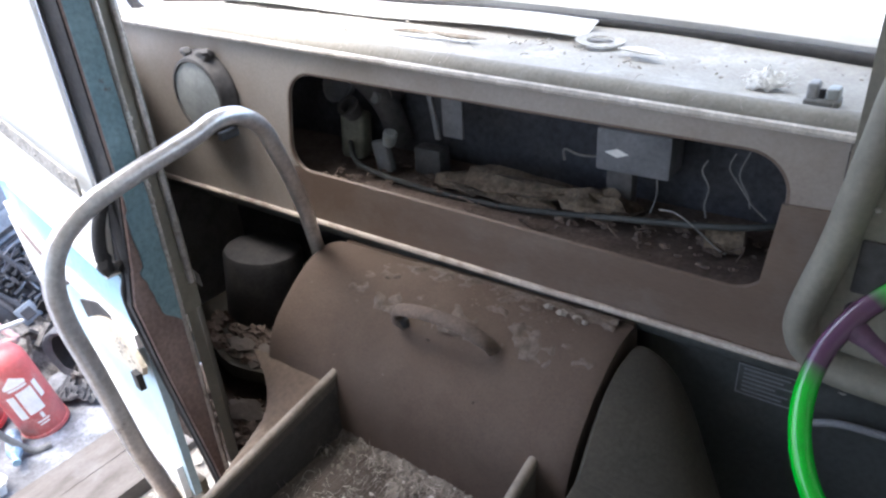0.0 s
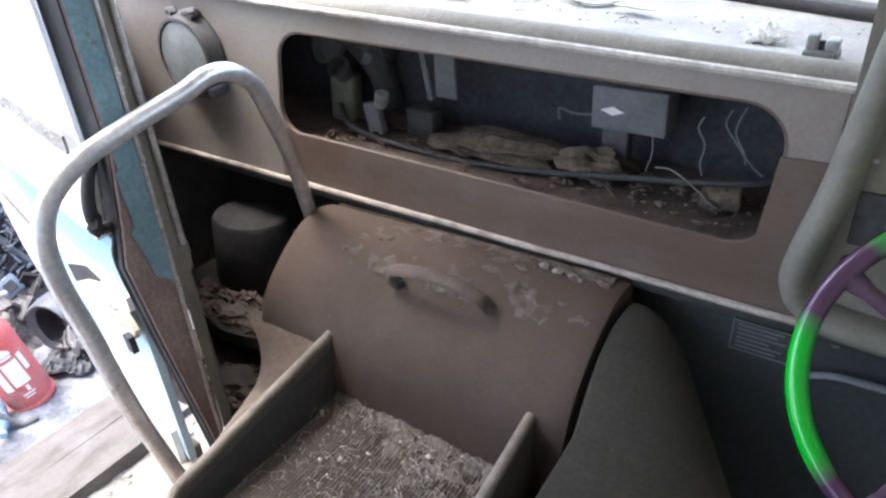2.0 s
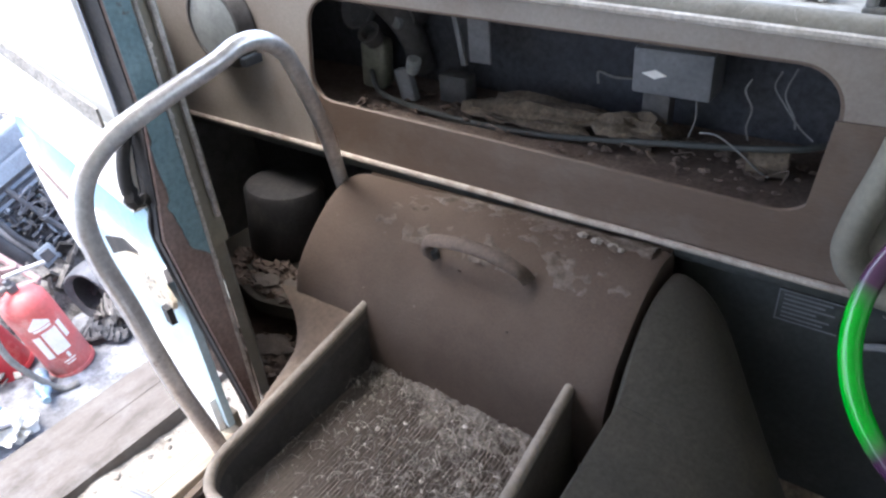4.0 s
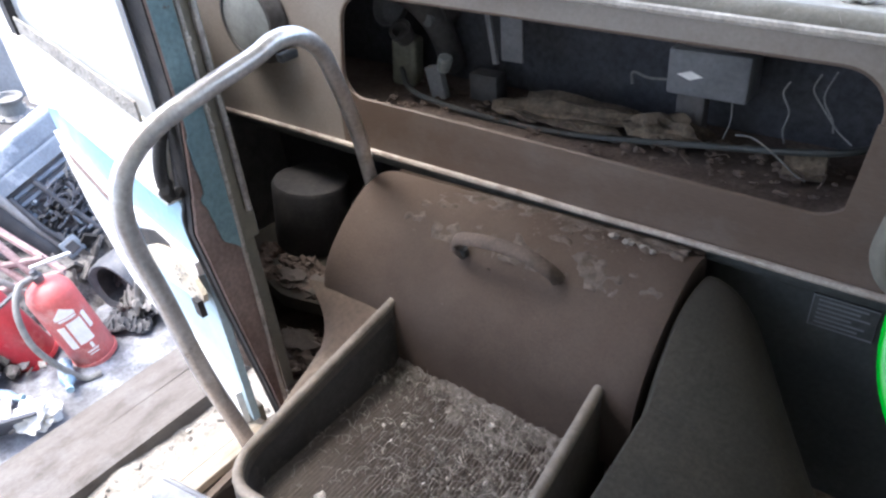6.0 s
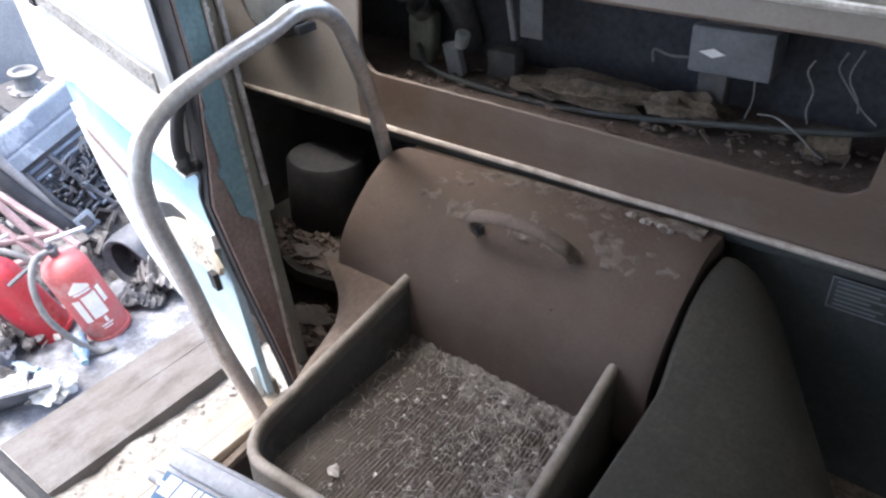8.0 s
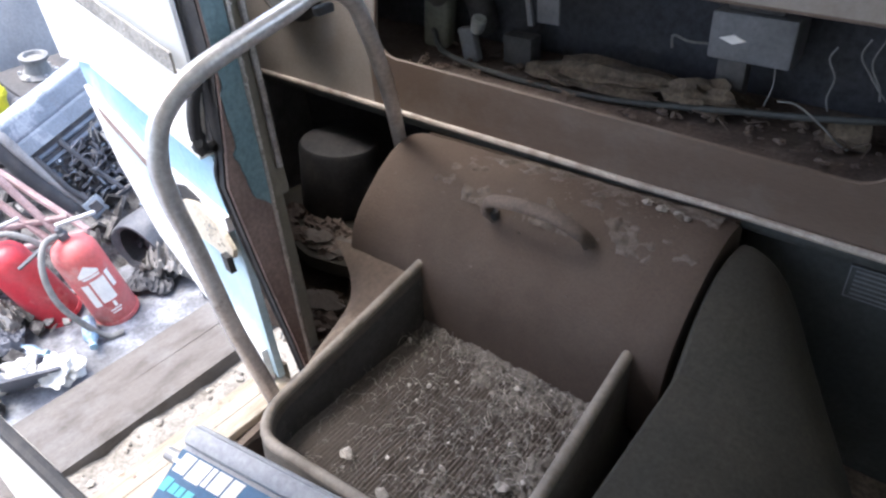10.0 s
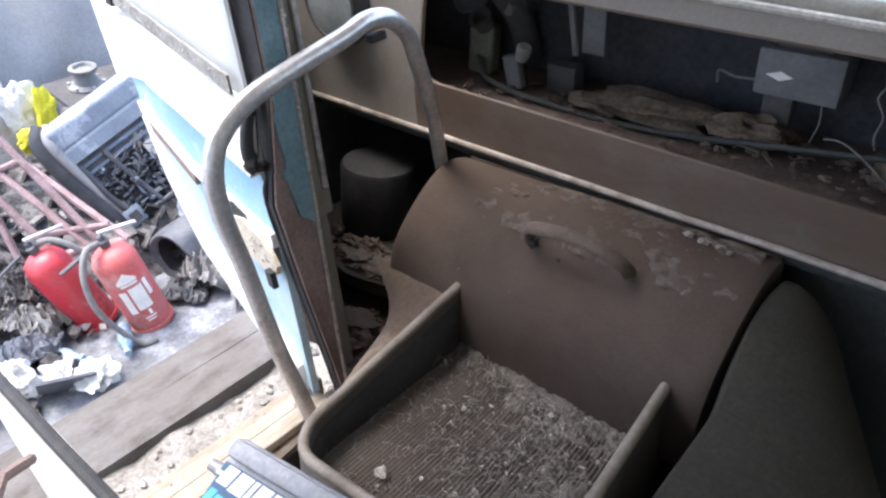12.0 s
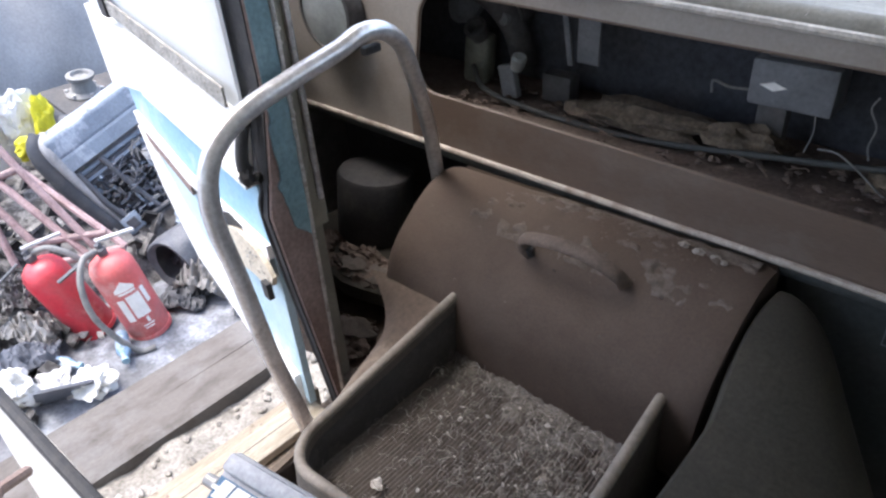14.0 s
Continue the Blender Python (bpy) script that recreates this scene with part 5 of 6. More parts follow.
ob = thing("old_horn", "dark drum-shaped horn body in the step well", "horn", (-1.30, 1.20, 0.56))
part("body", new_lathe([(0, 0), (0.095, 0), (0.1, 0.008), (0.1, 0.17), (0.094, 0.18), (0.03, 0.184), (0, 0.184)], 30, pose(-1.30, 1.20, 0.555, -6, 4, 0)), "rubber", ob)
part("bracket", prism(bmesh.new(), [(-1.09, 0.58), (-1.03, 0.60), (-1.02, 0.70), (-1.075, 0.72)], 0.004, Matrix.Translation((0, 1.19, 0))), "dark", ob, "dark sheet bracket")
ob = part("well_plate", prism(bmesh.new(), [(-0.03, -0.013), (0.028, -0.012), (0.03, 0.012), (-0.028, 0.014)], 0.003, pose(-1.43, 1.10, 0.66, 30, 10, -28)), "hose")
tagged(ob, "small grey metal tag on the corner panel", "plate")

# ---- grab rail ----
rail = thing("grab_rail", "bent grey steel tube grab rail, worn and dirty", "grab rail", (-0.91, 0.67, 0.5))
rp = [(-0.93, 0.672, 0.46), (-0.915, 0.645, 0.60), (-0.905, 0.618, 0.745), (-0.90, 0.598, 0.92), (-0.90, 0.586, 1.02), (-0.90, 0.589, 1.085), (-0.90, 0.612, 1.135), (-0.90, 0.668, 1.172), (-0.90, 0.76, 1.195), (-0.90, 0.857, 1.213), (-0.90, 0.905, 1.226), (-0.90, 0.948, 1.222), (-0.908, 0.992, 1.193), (-0.92, 1.024, 1.147), (-0.96, 1.098, 0.998), (-1.0, 1.154, 0.856), (-1.02, 1.185, 0.74), (-1.03, 1.2, 0.62)]
part("tube", new_tube(smooth_path(rp, 7), 0.0155, seg=16), "steel", rail, "bent steel tube")
bm = new_lathe([(0.0155, 0), (0.034, 0), (0.034, 0.006), (0.019, 0.012), (0.0155, 0.012)], 18, pose(-0.93, 0.672, 0.44, -8, -6, 0))
part("foot_flange", bm, "post_rust", rail)
for y, z in ((0.925, 1.208),):
    part("clip", new_box((-0.907, y - 0.018, z - 0.018), (-0.893, y + 0.018, z - 0.004), 0.003), "rubber", rail)

# ---- battery ----
stand = part("battery_shelf", new_box((-0.675, 0.0, FLOOR), (-0.30, 0.43, 0.575), 0.006), "tray")
tagged(stand, "dull grey box step carrying the battery", "box")
bat = thing("car_battery", "grey lorry battery with blue label, dusty", "battery", (-0.56, 0.345, 0.63))
bm_ = Matrix.Translation((-0.70, 0.434, 0.822)) @ pose(0, 0, 0, 24, 0, 9) @ Matrix.Translation((0, 0, -0.822))


def bpart(name, lo, hi, mat, bevel=0.003, label="", parent=None):
    return part(name, new_box(lo, hi, bevel, 2, bm_), mat, parent or bat, label)


bpart("case", (0.004, -0.176, 0.63), (0.286, -0.004, 0.79), "battery", 0.006)
lid = bpart("lid", (0.0, -0.18, 0.79), (0.29, 0.0, 0.822), "battery", 0.006, "grey lid")
bpart("raised_bar", (0.004, -0.03, 0.822), (0.286, -0.004, 0.836), "battery", 0.006, "", lid)
label = bpart("label", (0.004, -0.165, 0.822), (0.27, -0.036, 0.8235), "battery_blue", 0.0, "dark blue printed label")
# slanted white and cyan marks stand for the maker's print
for x, w, y0, d, mt in ((0.008, 0.02, -0.064, 0.026, "label"), (0.031, 0.024, -0.066, 0.028, "label"), (0.058, 0.008, -0.064, 0.026, "label"), (0.069, 0.022, -0.064, 0.026, "label"), (0.094, 0.018, -0.064, 0.026, "label"), (0.0, 0.01, -0.055, 0.006, "label"), (0.004, 0.012, -0.09, 0.018, "cyan"), (0.019, 0.011, -0.088, 0.013, "cyan"), (0.032, 0.009, -0.088, 0.013, "cyan"), (0.044, 0.012, -0.088, 0.013, "cyan")):
    bm = bmesh.new()
    face = [bm.verts.new(bm_ @ Vector(p)) for p in ((x, y0, 0.8245), (x + w, y0, 0.8245), (x + w + d * 0.25, y0 + d, 0.8245), (x + d * 0.25, y0 + d, 0.8245), (x, y0, 0.8232), (x + w, y0, 0.8232), (x + w + d * 0.25, y0 + d, 0.8232), (x + d * 0.25, y0 + d, 0.8232))]
    for q in ((0, 1, 2, 3), (0, 4, 5, 1), (1, 5, 6, 2), (2, 6, 7, 3), (3, 7, 4, 0)):
        bm.faces.new([face[i] for i in q])
    part("logo_shape", bm, mt, label, "white logo shape" if mt == "label" else "cyan logo shape", smooth=False)
part("terminal", new_lathe([(0, 0), (0.01, 0), (0.0085, 0.018), (0, 0.019)], 14, bm_ @ Matrix.Translation((-0.016, -0.05, 0.795)) @ pose(0, 0, 0, 0, -70, 0)), "steel", bat)

# ---- fire extinguishers ----
def extinguisher(at, r, h, mat, lean, spin, lab, hose_pts, with_label):
    e = thing("fire_extinguisher", lab, "fire extinguisher", at, "fire extinguishers")
    m = Matrix.Translation(at) @ pose(0, 0, 0, lean[0], lean[1], spin)
    part("cylinder", new_lathe([(0, 0.01), (r * 0.8, 0.004), (r * 0.93, 0.0), (r, 0.015), (r, h - 0.07), (r * 0.97, h - 0.045), (r * 0.82, h - 0.015), (r * 0.55, h + 0.004), (r * 0.28, h + 0.012), (0.02, h + 0.014), (0.02, h + 0.03), (0, h + 0.03)], 40, m), mat, e, "dusty red steel cylinder")
    valve = part("valve", new_lathe([(0, h + 0.02), (0.022, h + 0.02), (0.024, h + 0.05), (0.016, h + 0.055), (0.014, h + 0.075), (0, h + 0.075)], 16, m), "plastic_dark", e, "dark valve head")
    part("carry_handle", new_box((-0.012, -0.13, h + 0.045), (0.012, 0.03, h + 0.055), 0.003, 2, m @ pose(0, 0, 0, 10, 0, 0)), "plastic_dark", valve)
    part("lever", new_box((-0.012, -0.15, h + 0.075), (0.012, 0.02, h + 0.088), 0.003, 2, m @ Matrix.Translation((0, 0, -0.01)) @ pose(0, 0, 0, -16, 0, 0)), "plastic_grey", valve, "pale metal lever")
    part("base_ring", new_lathe([(r * 0.95, 0), (r + 0.003, 0), (r + 0.003, 0.02), (r * 0.98, 0.022)], 40, m), mat, e)
    part("hose", new_tube(smooth_path([m @ Vector(p) for p in hose_pts], 8), 0.014, seg=10), "hose", e, "grey rubber hose")
    if with_label:
        def lab_piece(a0, a1, z0, z1, mat2, nm, peak=0.0):
            bm = grid(8, 2, lambda u, v: m @ Vector(((r + 0.002) * math.cos(radians(a0 + (a1 - a0) * u)), (r + 0.002) * math.sin(radians(a0 + (a1 - a0) * u)), z0 + (z1 - z0) * v + peak * v * (1 - abs(2 * u - 1)))), 0.0015)
            part(nm, bm, mat2, e, "white printed label")
        lab_piece(-42, 10, 0.30, 0.315, "label", "label", 0.04)
        lab_piece(-36, 8, 0.285, 0.296, "label", "label")
        lab_piece(-26, 12, 0.14, 0.27, "label", "label")
        lab_piece(-50, -32, 0.13, 0.26, "label", "label")
        lab_piece(18, 30, 0.19, 0.28, "label", "label")
        lab_piece(-24, 6, 0.085, 0.092, "label", "text_bar")
        lab_piece(-22, 2, 0.07, 0.076, "label", "text_bar")
        lab_piece(-8, 0, 0.10, 0.13, "label", "label")
    return e


extinguisher((-2.89, 1.03, GROUND), 0.098, 0.44, "red_faded", (9, -2, 0), 0, "dusty faded red fire extinguisher with white label", [(0, -0.02, 0.49), (0.03, -0.09, 0.50), (0.07, -0.16, 0.42), (0.10, -0.19, 0.28), (0.12, -0.16, 0.12), (0.15, -0.12, 0.03), (0.17, -0.06, 0.015)], True)
extinguisher((-3.10, 0.86, GROUND), 0.098, 0.43, "red", (15, -8, 0), 0, "bright red fire extinguisher leaning in rubbish", [(0, 0.02, 0.48), (0.05, 0.08, 0.47), (0.10, 0.13, 0.38), (0.12, 0.15, 0.2), (0.12, 0.15, 0.05)], False)

# ---- yard junk ----
def mound(u, v):
    x, y = -6.4 + 3.5 * u, -1.2 + 4.6 * v
    h = max(0, min(1, (-3.05 - x) / 0.9)) * 0.30 + 0.07 * noise.noise(Vector((x * 3, y * 3, 0))) + 0.03 * noise.noise(Vector((x * 11, y * 11, 0)))
    if x > -3.3:
        h -= 0.06
    return x, y, GROUND - 0.02 + h


tagged(part("junk_mound", grid(90, 110, mound), "trash"), "low mound of mixed rubbish and scrap in the yard", "rubbish", kind="stuff")
rr = random.Random(41)
bm = bmesh.new()
for k in range(420):
    x, y = rr.uniform(-4.6, -2.62), rr.uniform(-0.2, 0.86)
    if x > -2.9 and y > 0.62:
        continue
    s = rr.uniform(0.012, 0.055)
    z = mound((x + 6.4) / 3.5, (y + 1.2) / 4.6)[2]
    if rr.random() < 0.5:
        box(bm, (-s, -s * 0.6, -s * 0.12), (s, s * 0.6, s * 0.12), m=pose(x, y, max(z, GROUND) + 0.03 + rr.uniform(0, 0.06), rr.uniform(-60, 60), rr.uniform(-60, 60), rr.uniform(0, 360)))
    else:
        lump(bm, (x, y, max(z, GROUND) + 0.02 + rr.uniform(0, 0.05)), (s, s * 0.7, s * 0.5), rr, 0.5, 1)
for k in range(260):
    x, y = rr.uniform(-5.2, -3.1), rr.uniform(0.5, 2.4)
    s = rr.uniform(0.02, 0.07)
    z = mound((x + 6.4) / 3.5, (y + 1.2) / 4.6)[2]
    box(bm, (-s, -s * 0.5, -s * 0.15), (s, s * 0.5, s * 0.15), m=pose(x, y, z + 0.02 + rr.uniform(0, 0.05), rr.uniform(-70, 70), rr.uniform(-70, 70), rr.uniform(0, 360)))
tagged(part("rubbish", bm, "trash", smooth=False), "scattered broken scrap and rubbish on the yard", "rubbish", kind="stuff")


def bag(name, at, size, mat, lab, cat, seed, rough=0.38):
    bm = bmesh.new()
    lump(bm, at, size, random.Random(seed), rough, 4)
    rr2 = random.Random(seed)
    for v in bm.verts:
        v.co += Vector((noise.noise(v.co * 38), noise.noise(v.co * 38 + Vector((9, 0, 0))), noise.noise(v.co * 38 + Vector((0, 9, 0))))) * 0.14 * min(size)
    return tagged(part(name, bm, mat, sharp=25), lab, cat)


bag("plastic_bag", (-2.63, 0.66, -0.43), (0.10, 0.075, 0.05), "cloth_white", "crumpled white plastic bag on the rubbish", "bag", 3)
bag("plastic_bag", (-2.82, 0.40, -0.40), (0.09, 0.08, 0.085), "cloth_white", "cream white crumpled plastic bag", "bag", 8)
bag("foil_wrap", (-2.78, 0.55, -0.44), (0.08, 0.06, 0.04), "plastic_grey", "crumpled grey wrapping on the rubbish", "wrapping", 12)
ob = part("dark_board", prism(bmesh.new(), [(-0.12, -0.10), (0.14, -0.11), (0.15, 0.07), (-0.06, 0.11)], 0.012, pose(-2.66, 0.53, -0.42, 38, 0, 62)), "board_slate")
tagged(ob, "dark blue-grey board leaning on the rubbish", "board")
for x, y, a, lab in ((-2.80, 0.86, 70, "crushed clear and blue drink bottle by the extinguisher"), (-2.92, 0.62, 120, "empty blue plastic bottle on the rubbish")):
    ob = thing("plastic_bottle", lab, "bottle", (x, y, GROUND + 0.04), "bottles on the rubbish")
    m = pose(x, y, GROUND + 0.045, 90, 0, a)
    part("body", new_lathe([(0, -0.09), (0.03, -0.09), (0.033, -0.08), (0.03, -0.04), (0.033, -0.02), (0.033, 0.04), (0.014, 0.085), (0.013, 0.1), (0, 0.1)], 16, m), "bottle_blue", ob)
    part("cap", new_lathe([(0, 0.1), (0.016, 0.1), (0.016, 0.115), (0, 0.115)], 12, m), "door_blue", ob)

# removed vehicle dashboard leaning on its side
cd = thing("car_dashboard", "blue-grey stripped plastic car dashboard lying on scrap", "car dashboard", (-3.7, 1.4, -0.35))
e0, ex, ez = Vector((-3.888, 1.15, 0.153)), Vector((0.09, 0.493, 0.203)), Vector((0.288, 0.163, -0.544))
en = ex.cross(ez).normalized()
if en.x < 0:
    en = -en


def cd_pt(u, v, w=0.0):
    return e0 + ex * u + ez * v + en * w


def skin(u, v):
    lip = 0.05 * math.sin(1.57 * min(1.0, v / 0.22))
    seam = -0.010 * math.exp(-((v - 0.62) / 0.03) ** 2) - 0.010 * math.exp(-((u - 0.5) / 0.012) ** 2) * (v > 0.1)
    return cd_pt(u, 0.34 * v, 0.012 + lip - 0.018 * v + seam + 0.006 * math.sin(u * 9))


part("top_skin", grid(60, 40, skin, 0.02), "plastic_blue", cd, "blue-grey padded top")
part("end_cap", new_tube(smooth_path([cd_pt(0.02, -0.02, -0.02), cd_pt(-0.09, 0.06, -0.01), cd_pt(-0.12, 0.25, 0.0), cd_pt(-0.10, 0.6, 0.0), cd_pt(-0.05, 1.0, -0.01)], 6), lambda s: 0.062 - 0.012 * s, seg=14), "plastic_dark", cd, "dark rounded end")
part("end_trim", new_tube(smooth_path([cd_pt(0.06, 0.0, 0.01), cd_pt(-0.01, 0.08, 0.045), cd_pt(-0.03, 0.25, 0.055), cd_pt(-0.01, 0.6, 0.035), cd_pt(0.03, 0.95, 0.01)], 6), lambda s: 0.040 - 0.026 * s, seg=14), "plastic_grey", cd, "pale grey end trim")
part("back_board", grid(10, 8, lambda u, v: cd_pt(u, 0.3 + 0.7 * v, -0.03), 0.02), "plastic_dark", cd)
rr = random.Random(51)
rotm = Matrix((ex.normalized(), ez.normalized(), en)).transposed().to_4x4()
for k in range(290):
    u, v = rr.uniform(0.06, 0.97), rr.uniform(0.52, 0.99)
    sx, sy, sz = rr.uniform(0.004, 0.030), rr.uniform(0.0015, 0.009), rr.uniform(0.012, 0.075)
    m = Matrix.Translation(cd_pt(u, v, -0.01)) @ rotm @ pose(0, 0, 0, rr.uniform(-25, 25), rr.uniform(-25, 25), rr.choice((0, 0, 90, 90, 15, -20)))
    part("bracket", new_box((-sx, -sy, 0), (sx, sy, sz), 0.002, 1, m), rr.choice(("plastic_dark", "plastic_dark", "plastic_dark", "plastic_blue", "board_slate", "hose") if u < 0.6 else ("plastic_dark", "plastic_dark", "plastic_blue", "cloth_white", "plastic_grey", "board_slate")), cd)
for pts in ([(0.03, 0.37), (0.04, 0.7), (0.12, 0.99)], [(0.12, 0.99), (0.5, 1.0), (0.98, 0.98)], [(0.3, 0.38), (0.34, 0.7), (0.4, 0.98)]):
    part("edge_frame", new_tube([cd_pt(a_, b_, 0.045) for a_, b_ in pts], 0.016, seg=8), "plastic_dark", cd)
for k in range(5):
    part("slat", new_box((-0.265, -0.012, 0), (0.265, 0.012, 0.016 + 0.006 * (k % 2)), 0.003, 1, Matrix.Translation(cd_pt(0.5, 0.365 + 0.036 * k, 0.012 - 0.006 * k)) @ rotm @ pose(0, 0, 0, 14, 0, 0)), ("plastic_dark", "plastic_blue")[k % 2], cd)
part("module", new_box((-0.05, -0.05, 0), (0.05, 0.05, 0.05), 0.008, 2, Matrix.Translation(cd_pt(0.10, 0.95, 0.03)) @ rotm), "plastic_blue", cd, "square blue-grey module")
# Raised dark block: the shade of the square hole is its colour.
part("module", new_box((-0.028, -0.028, 0.046), (0.028, 0.028, 0.054), 0.003, 1, Matrix.Translation(cd_pt(0.10, 0.95, 0.03)) @ rotm), "plastic_dark", cd, "dark square painted as a hole")
part("duct", new_box((-0.10, -0.085, 0), (0.10, 0.085, 0.028), 0.008, 2, Matrix.Translation(cd_pt(0.80, 0.66, 0.02)) @ rotm), "cloth_white", cd, "white plastic duct")
for k in range(14):
    u, v = rr.uniform(0.35, 0.95), rr.uniform(0.42, 0.9)
    pts = [cd_pt(u + rr.uniform(-0.12, 0.12), v + rr.uniform(-0.1, 0.1), 0.05 + rr.uniform(0, 0.04)) for q in range(4)]
    part("wire", new_tube(smooth_path(pts, 4), 0.004, seg=5), rr.choice(("board_slate", "plastic_dark", "hose")), cd)
bag("blue_sheet", (-3.35, 1.62, -0.34), (0.16, 0.12, 0.09), "plastic_blue", "dull blue crumpled plastic sheet", "sheet", 22, 0.3)

# pinkish iron frame
fr = thing("scrap_trestle", "rusty pinkish iron trestle lying among scrap", "trestle", (-3.5, 0.95, -0.4))
ta, tb = Vector((-3.86, 0.71, 0.24)), Vector((-3.40, 0.87, -0.27))
tc = Vector((0.10, 0.13, 0.02))
fp = [(ta, tb), (ta + tc * 0.55, tb + tc * 1.0), (ta + tc * 1.5, tb + tc * 1.35), (ta + tc * 1.9 + Vector((0, 0, -0.16)), tb + tc * 2.1)]
fp += [(ta + (tb - ta) * 0.28, ta + (tb - ta) * 0.22 + tc * 1.4), (ta + (tb - ta) * 0.80, ta + (tb - ta) * 0.86 + tc * 2.0), (tb, tb + tc * 2.1)]
fp += [(ta, Vector((-3.68, 0.64, -0.36))), (ta + tc * 0.4, Vector((-3.56, 0.74, -0.38)))]
for a, b_ in fp:
    d = Vector(b_) - Vector(a)
    part("bar", new_tube([Vector(a), Vector(a) + d * 0.5, Vector(b_)], 0.019, seg=8), "pink_iron", fr)
bag("sack", (-4.14, 1.17, 0.22), (0.06, 0.10, 0.16), "cloth_white", "white and yellow plastic sack on scrap", "sack", 33, 0.35)
bag("sack", (-4.24, 0.97, 0.20), (0.09, 0.16, 0.27), "cloth_white", "bright white plastic sack on scrap", "sack", 35, 0.25)
bag("yellow_wrap", (-4.03, 1.24, 0.19), (0.03, 0.05, 0.13), "cloth_yellow", "bright yellow plastic strip on a sack", "wrapping", 37, 0.4)
bag("yellow_wrap", (-3.98, 1.10, 0.10), (0.04, 0.07, 0.06), "cloth_yellow", "bright yellow plastic piece on scrap", "wrapping", 39, 0.3)
bag("cream_box", (-4.02, 1.16, 0.02), (0.08, 0.10, 0.06), "tan", "battered cream card box on scrap", "box", 40, 0.2)

# machine part with a round cap, on a slab
gb = thing("gearbox", "greasy grey gearbox with round flanged cap", "gearbox", (-4.45, 1.65, 0.0))
gm = pose(-4.44, 1.62, 0.11, 0, 8, 0)
part("base", new_box((-0.25, -0.22, -0.62), (0.22, 0.40, 0.01), 0.05, 3, gm), "plastic_dark", gb)
part("plate", new_box((-0.2, -0.2, 0.0), (0.2, 0.36, 0.03), 0.012, 2, gm), "dark", gb)
for k in range(7):
    part("rib", new_box((-0.21, -0.16 + 0.08 * k, -0.30), (0.235, -0.145 + 0.08 * k, -0.02), 0.004, 1, gm), "plastic_dark", gb)
part("cap", new_lathe([(0.105, 0.03), (0.11, 0.04), (0.07, 0.055), (0.058, 0.12), (0.062, 0.125), (0.078, 0.13), (0.08, 0.15), (0.055, 0.155), (0.045, 0.135), (0, 0.135)], 28, gm), "hose", gb, "grey round flanged cap")
for a in range(0, 360, 60):
    part("bolt", new_lathe([(0, 0), (0.011, 0), (0.011, 0.02), (0, 0.02)], 6, gm @ Matrix.Translation((0.1 * math.cos(radians(a)), 0.1 * math.sin(radians(a)), 0.04))), "steel", gb)
ob = part("grease_lever", new_tube(smooth_path([(-4.22, 1.42, 0.05), (-4.12, 1.36, 0.13), (-4.02, 1.36, 0.10), (-3.98, 1.40, -0.05)], 6), 0.035, seg=10), "plastic_dark")
tagged(ob, "dark bent iron lever among the scrap", "lever")

# grey tarpaulin heap behind
def tarp(u, v):
    a = 3.1416 * v
    y = 0.55 + 2.6 * u
    w = 1.0 + 0.12 * noise.noise(Vector((u * 3, 0, 0)))
    h = (1.75 - 0.25 * abs(2 * u - 1) ** 3) * (1 if 0.02 < u < 0.98 else 0.6)
    f = 0.045 * noise.noise(Vector((u * 9, v * 5, 2))) + 0.025 * math.sin(u * 26 + v * 4)
    return -5.9 + w * math.cos(a) * (1 + f), y, GROUND + h * max(0.0, math.sin(a)) ** 0.7 * (1 + f)


tagged(part("tarpaulin", grid(60, 40, tarp), "tarp"), "grey tarpaulin draped over a tall heap", "tarpaulin")
# crumpled metal sheet and dark tyre behind the extinguisher
ob = thing("dark_drum", "dark open iron drum lying behind an extinguisher", "drum", (-3.10, 1.30, -0.50))
dm = Matrix.Translation((-3.06, 1.27, -0.365)) @ Vector((-0.32, 0.94, 0.05)).to_track_quat("Z", "Y").to_matrix().to_4x4()
bm = new_lathe([(0.105, 0.012), (0.13, 0.0), (0.142, 0.0), (0.146, 0.02), (0.140, 0.07), (0.146, 0.12), (0.138, 0.20), (0.11, 0.27), (0.06, 0.30), (0, 0.30), (0, 0.285), (0.10, 0.25), (0.128, 0.10), (0.120, 0.03), (0.105, 0.012)], 36)
for v in bm.verts:
    v.co += v.co.normalized() * 0.02 * noise.noise(v.co * 14)
bmesh.ops.transform(bm, verts=bm.verts, matrix=dm)
part("shell", bm, "plastic_dark", ob, sharp=30)


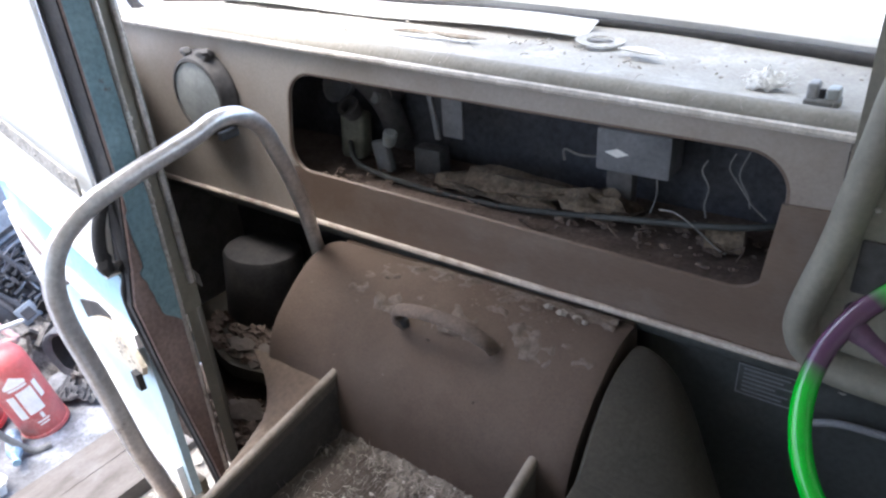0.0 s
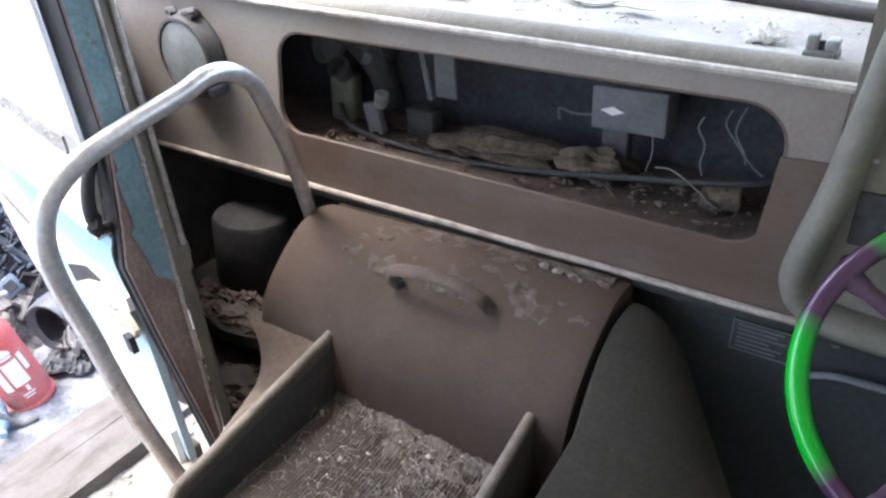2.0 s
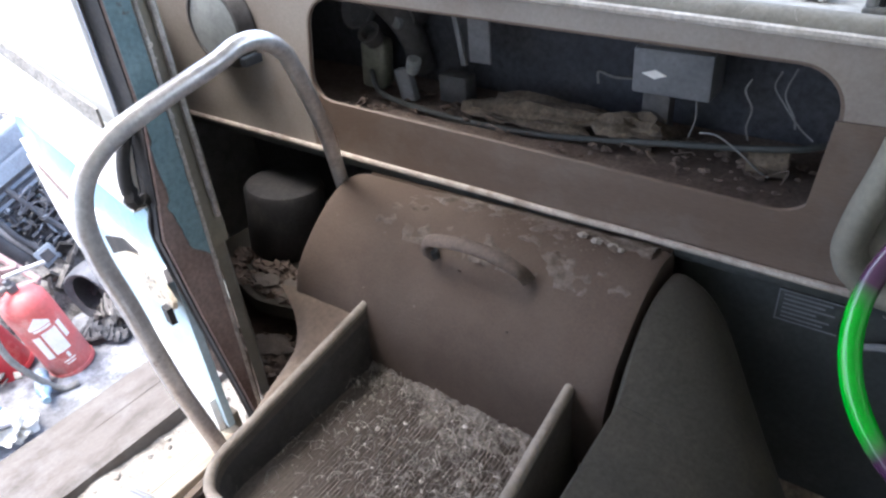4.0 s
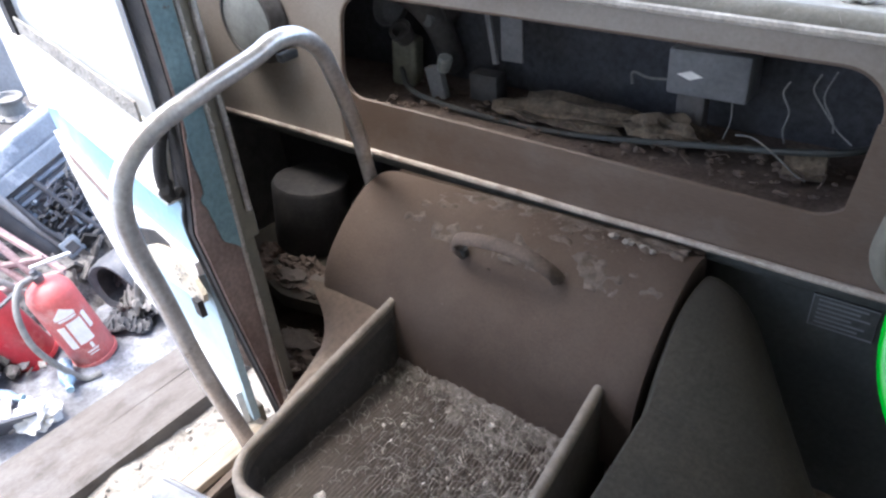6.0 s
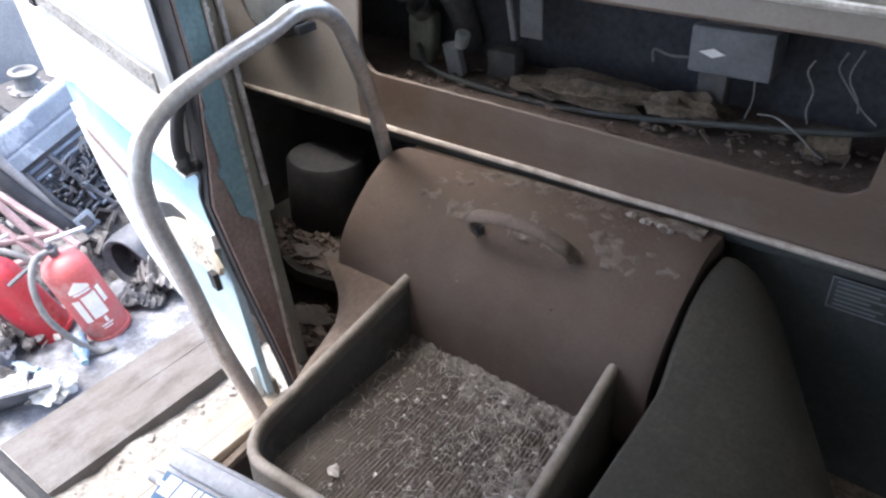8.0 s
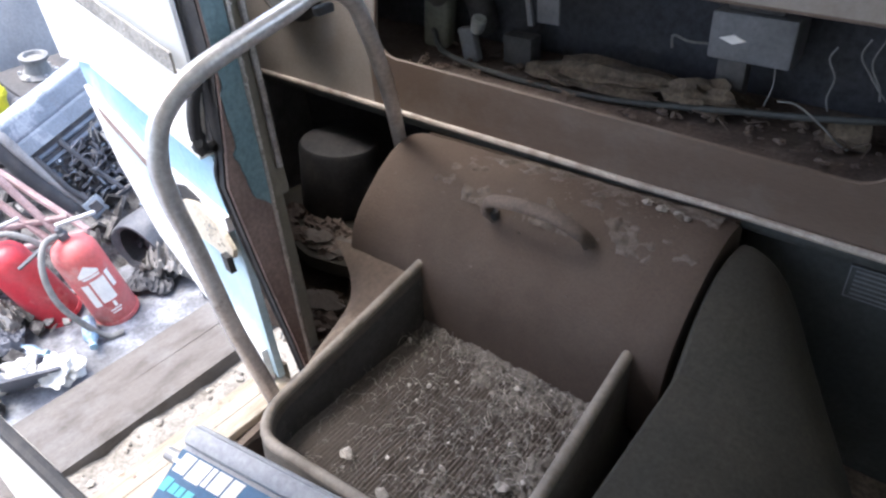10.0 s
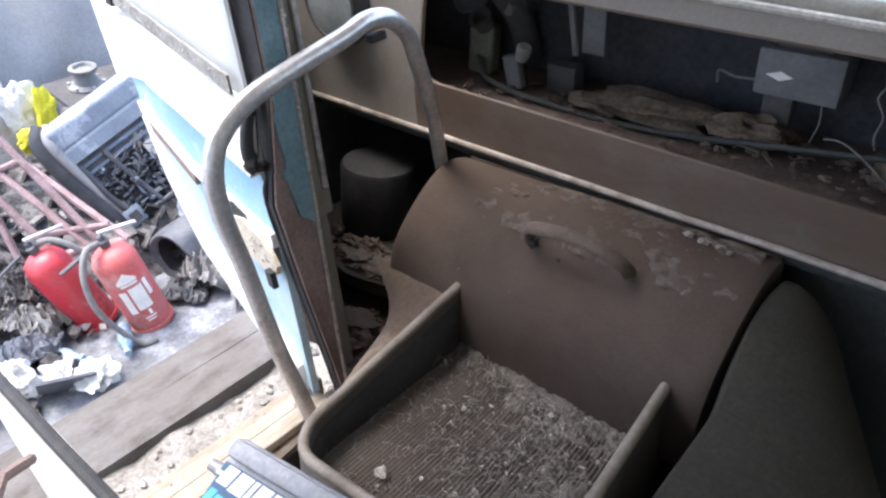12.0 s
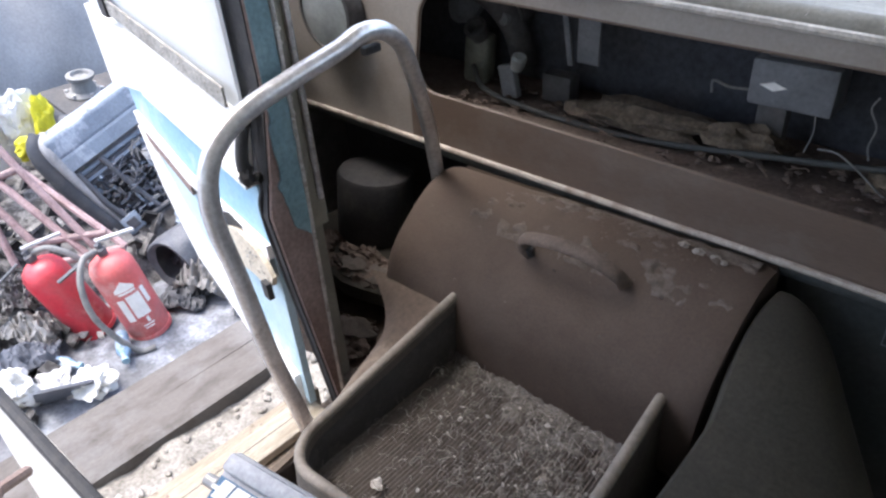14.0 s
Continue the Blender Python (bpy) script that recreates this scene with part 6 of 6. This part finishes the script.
def crumple(name, at, size, turn, mat, lab, cat, seed):
    """A sheet pushed together: sharp ridges at two scales and torn, uneven edges."""
    def fn(u, v):
        a, b = 2 * u - 1, 2 * v - 1
        r1 = 1 - 2 * abs(noise.noise(Vector((a * 1.9 + seed, b * 1.9, seed))))
        r2 = 1 - 2 * abs(noise.noise(Vector((a * 4.5, b * 4.5 + seed, 3))))
        r3 = noise.noise(Vector((a * 9, b * 9, seed)))
        k = 1 + 0.22 * noise.noise(Vector((a * 2.3, b * 2.3, seed + 7)))
        dome = max(0.0, 1 - 0.75 * (a * a + b * b))
        p = Vector((a * size[0] * k + 0.10 * size[0] * r2, b * size[1] * k + 0.12 * size[1] * r1, size[2] * (0.12 + 0.75 * dome * (0.45 + 0.55 * r1) + 0.28 * r2 + 0.08 * r3)))
        p.z = max(p.z, 0.004)
        return Matrix.Translation(at) @ Matrix.Rotation(radians(turn), 4, "Z") @ p
    return tagged(part(name, grid(44, 44, fn, 0.003), mat, sharp=28), lab, cat)


crumple("crumpled_sheet", (-2.93, 1.42, GROUND + 0.01), (0.15, 0.17, 0.24), 25, "sheet_grey", "crumpled pale grey metal sheet on the yard", "metal sheet", 4)
crumple("crumpled_sheet", (-2.76, 1.52, GROUND + 0.01), (0.15, 0.20, 0.15), 70, "sheet_grey", "flattened torn grey metal sheet on the yard", "metal sheet", 9)
crumple("oily_cloth", (-3.16, 1.58, GROUND + 0.01), (0.26, 0.26, 0.24), 10, "plastic_dark", "crumpled dark oily cloth on the yard", "cloth", 15)
crumple("oily_cloth", (-2.93, 1.23, GROUND + 0.008), (0.12, 0.10, 0.07), 40, "plastic_dark", "small dark oily cloth beside an extinguisher", "cloth", 21)
crumple("torn_wrapper", (-3.20, 0.62, GROUND + 0.05), (0.16, 0.09, 0.12), 20, "sheet_grey", "torn grey wrapper on the rubbish", "wrapper", 26)
crumple("torn_wrapper", (-3.02, 0.50, GROUND + 0.05), (0.15, 0.08, 0.10), 60, "board_slate", "torn blue printed wrapper on the rubbish", "wrapper", 31)
crumple("torn_wrapper", (-3.42, 0.66, GROUND + 0.12), (0.15, 0.11, 0.14), -20, "trash", "torn brown card wrapper on the rubbish", "wrapper", 37)
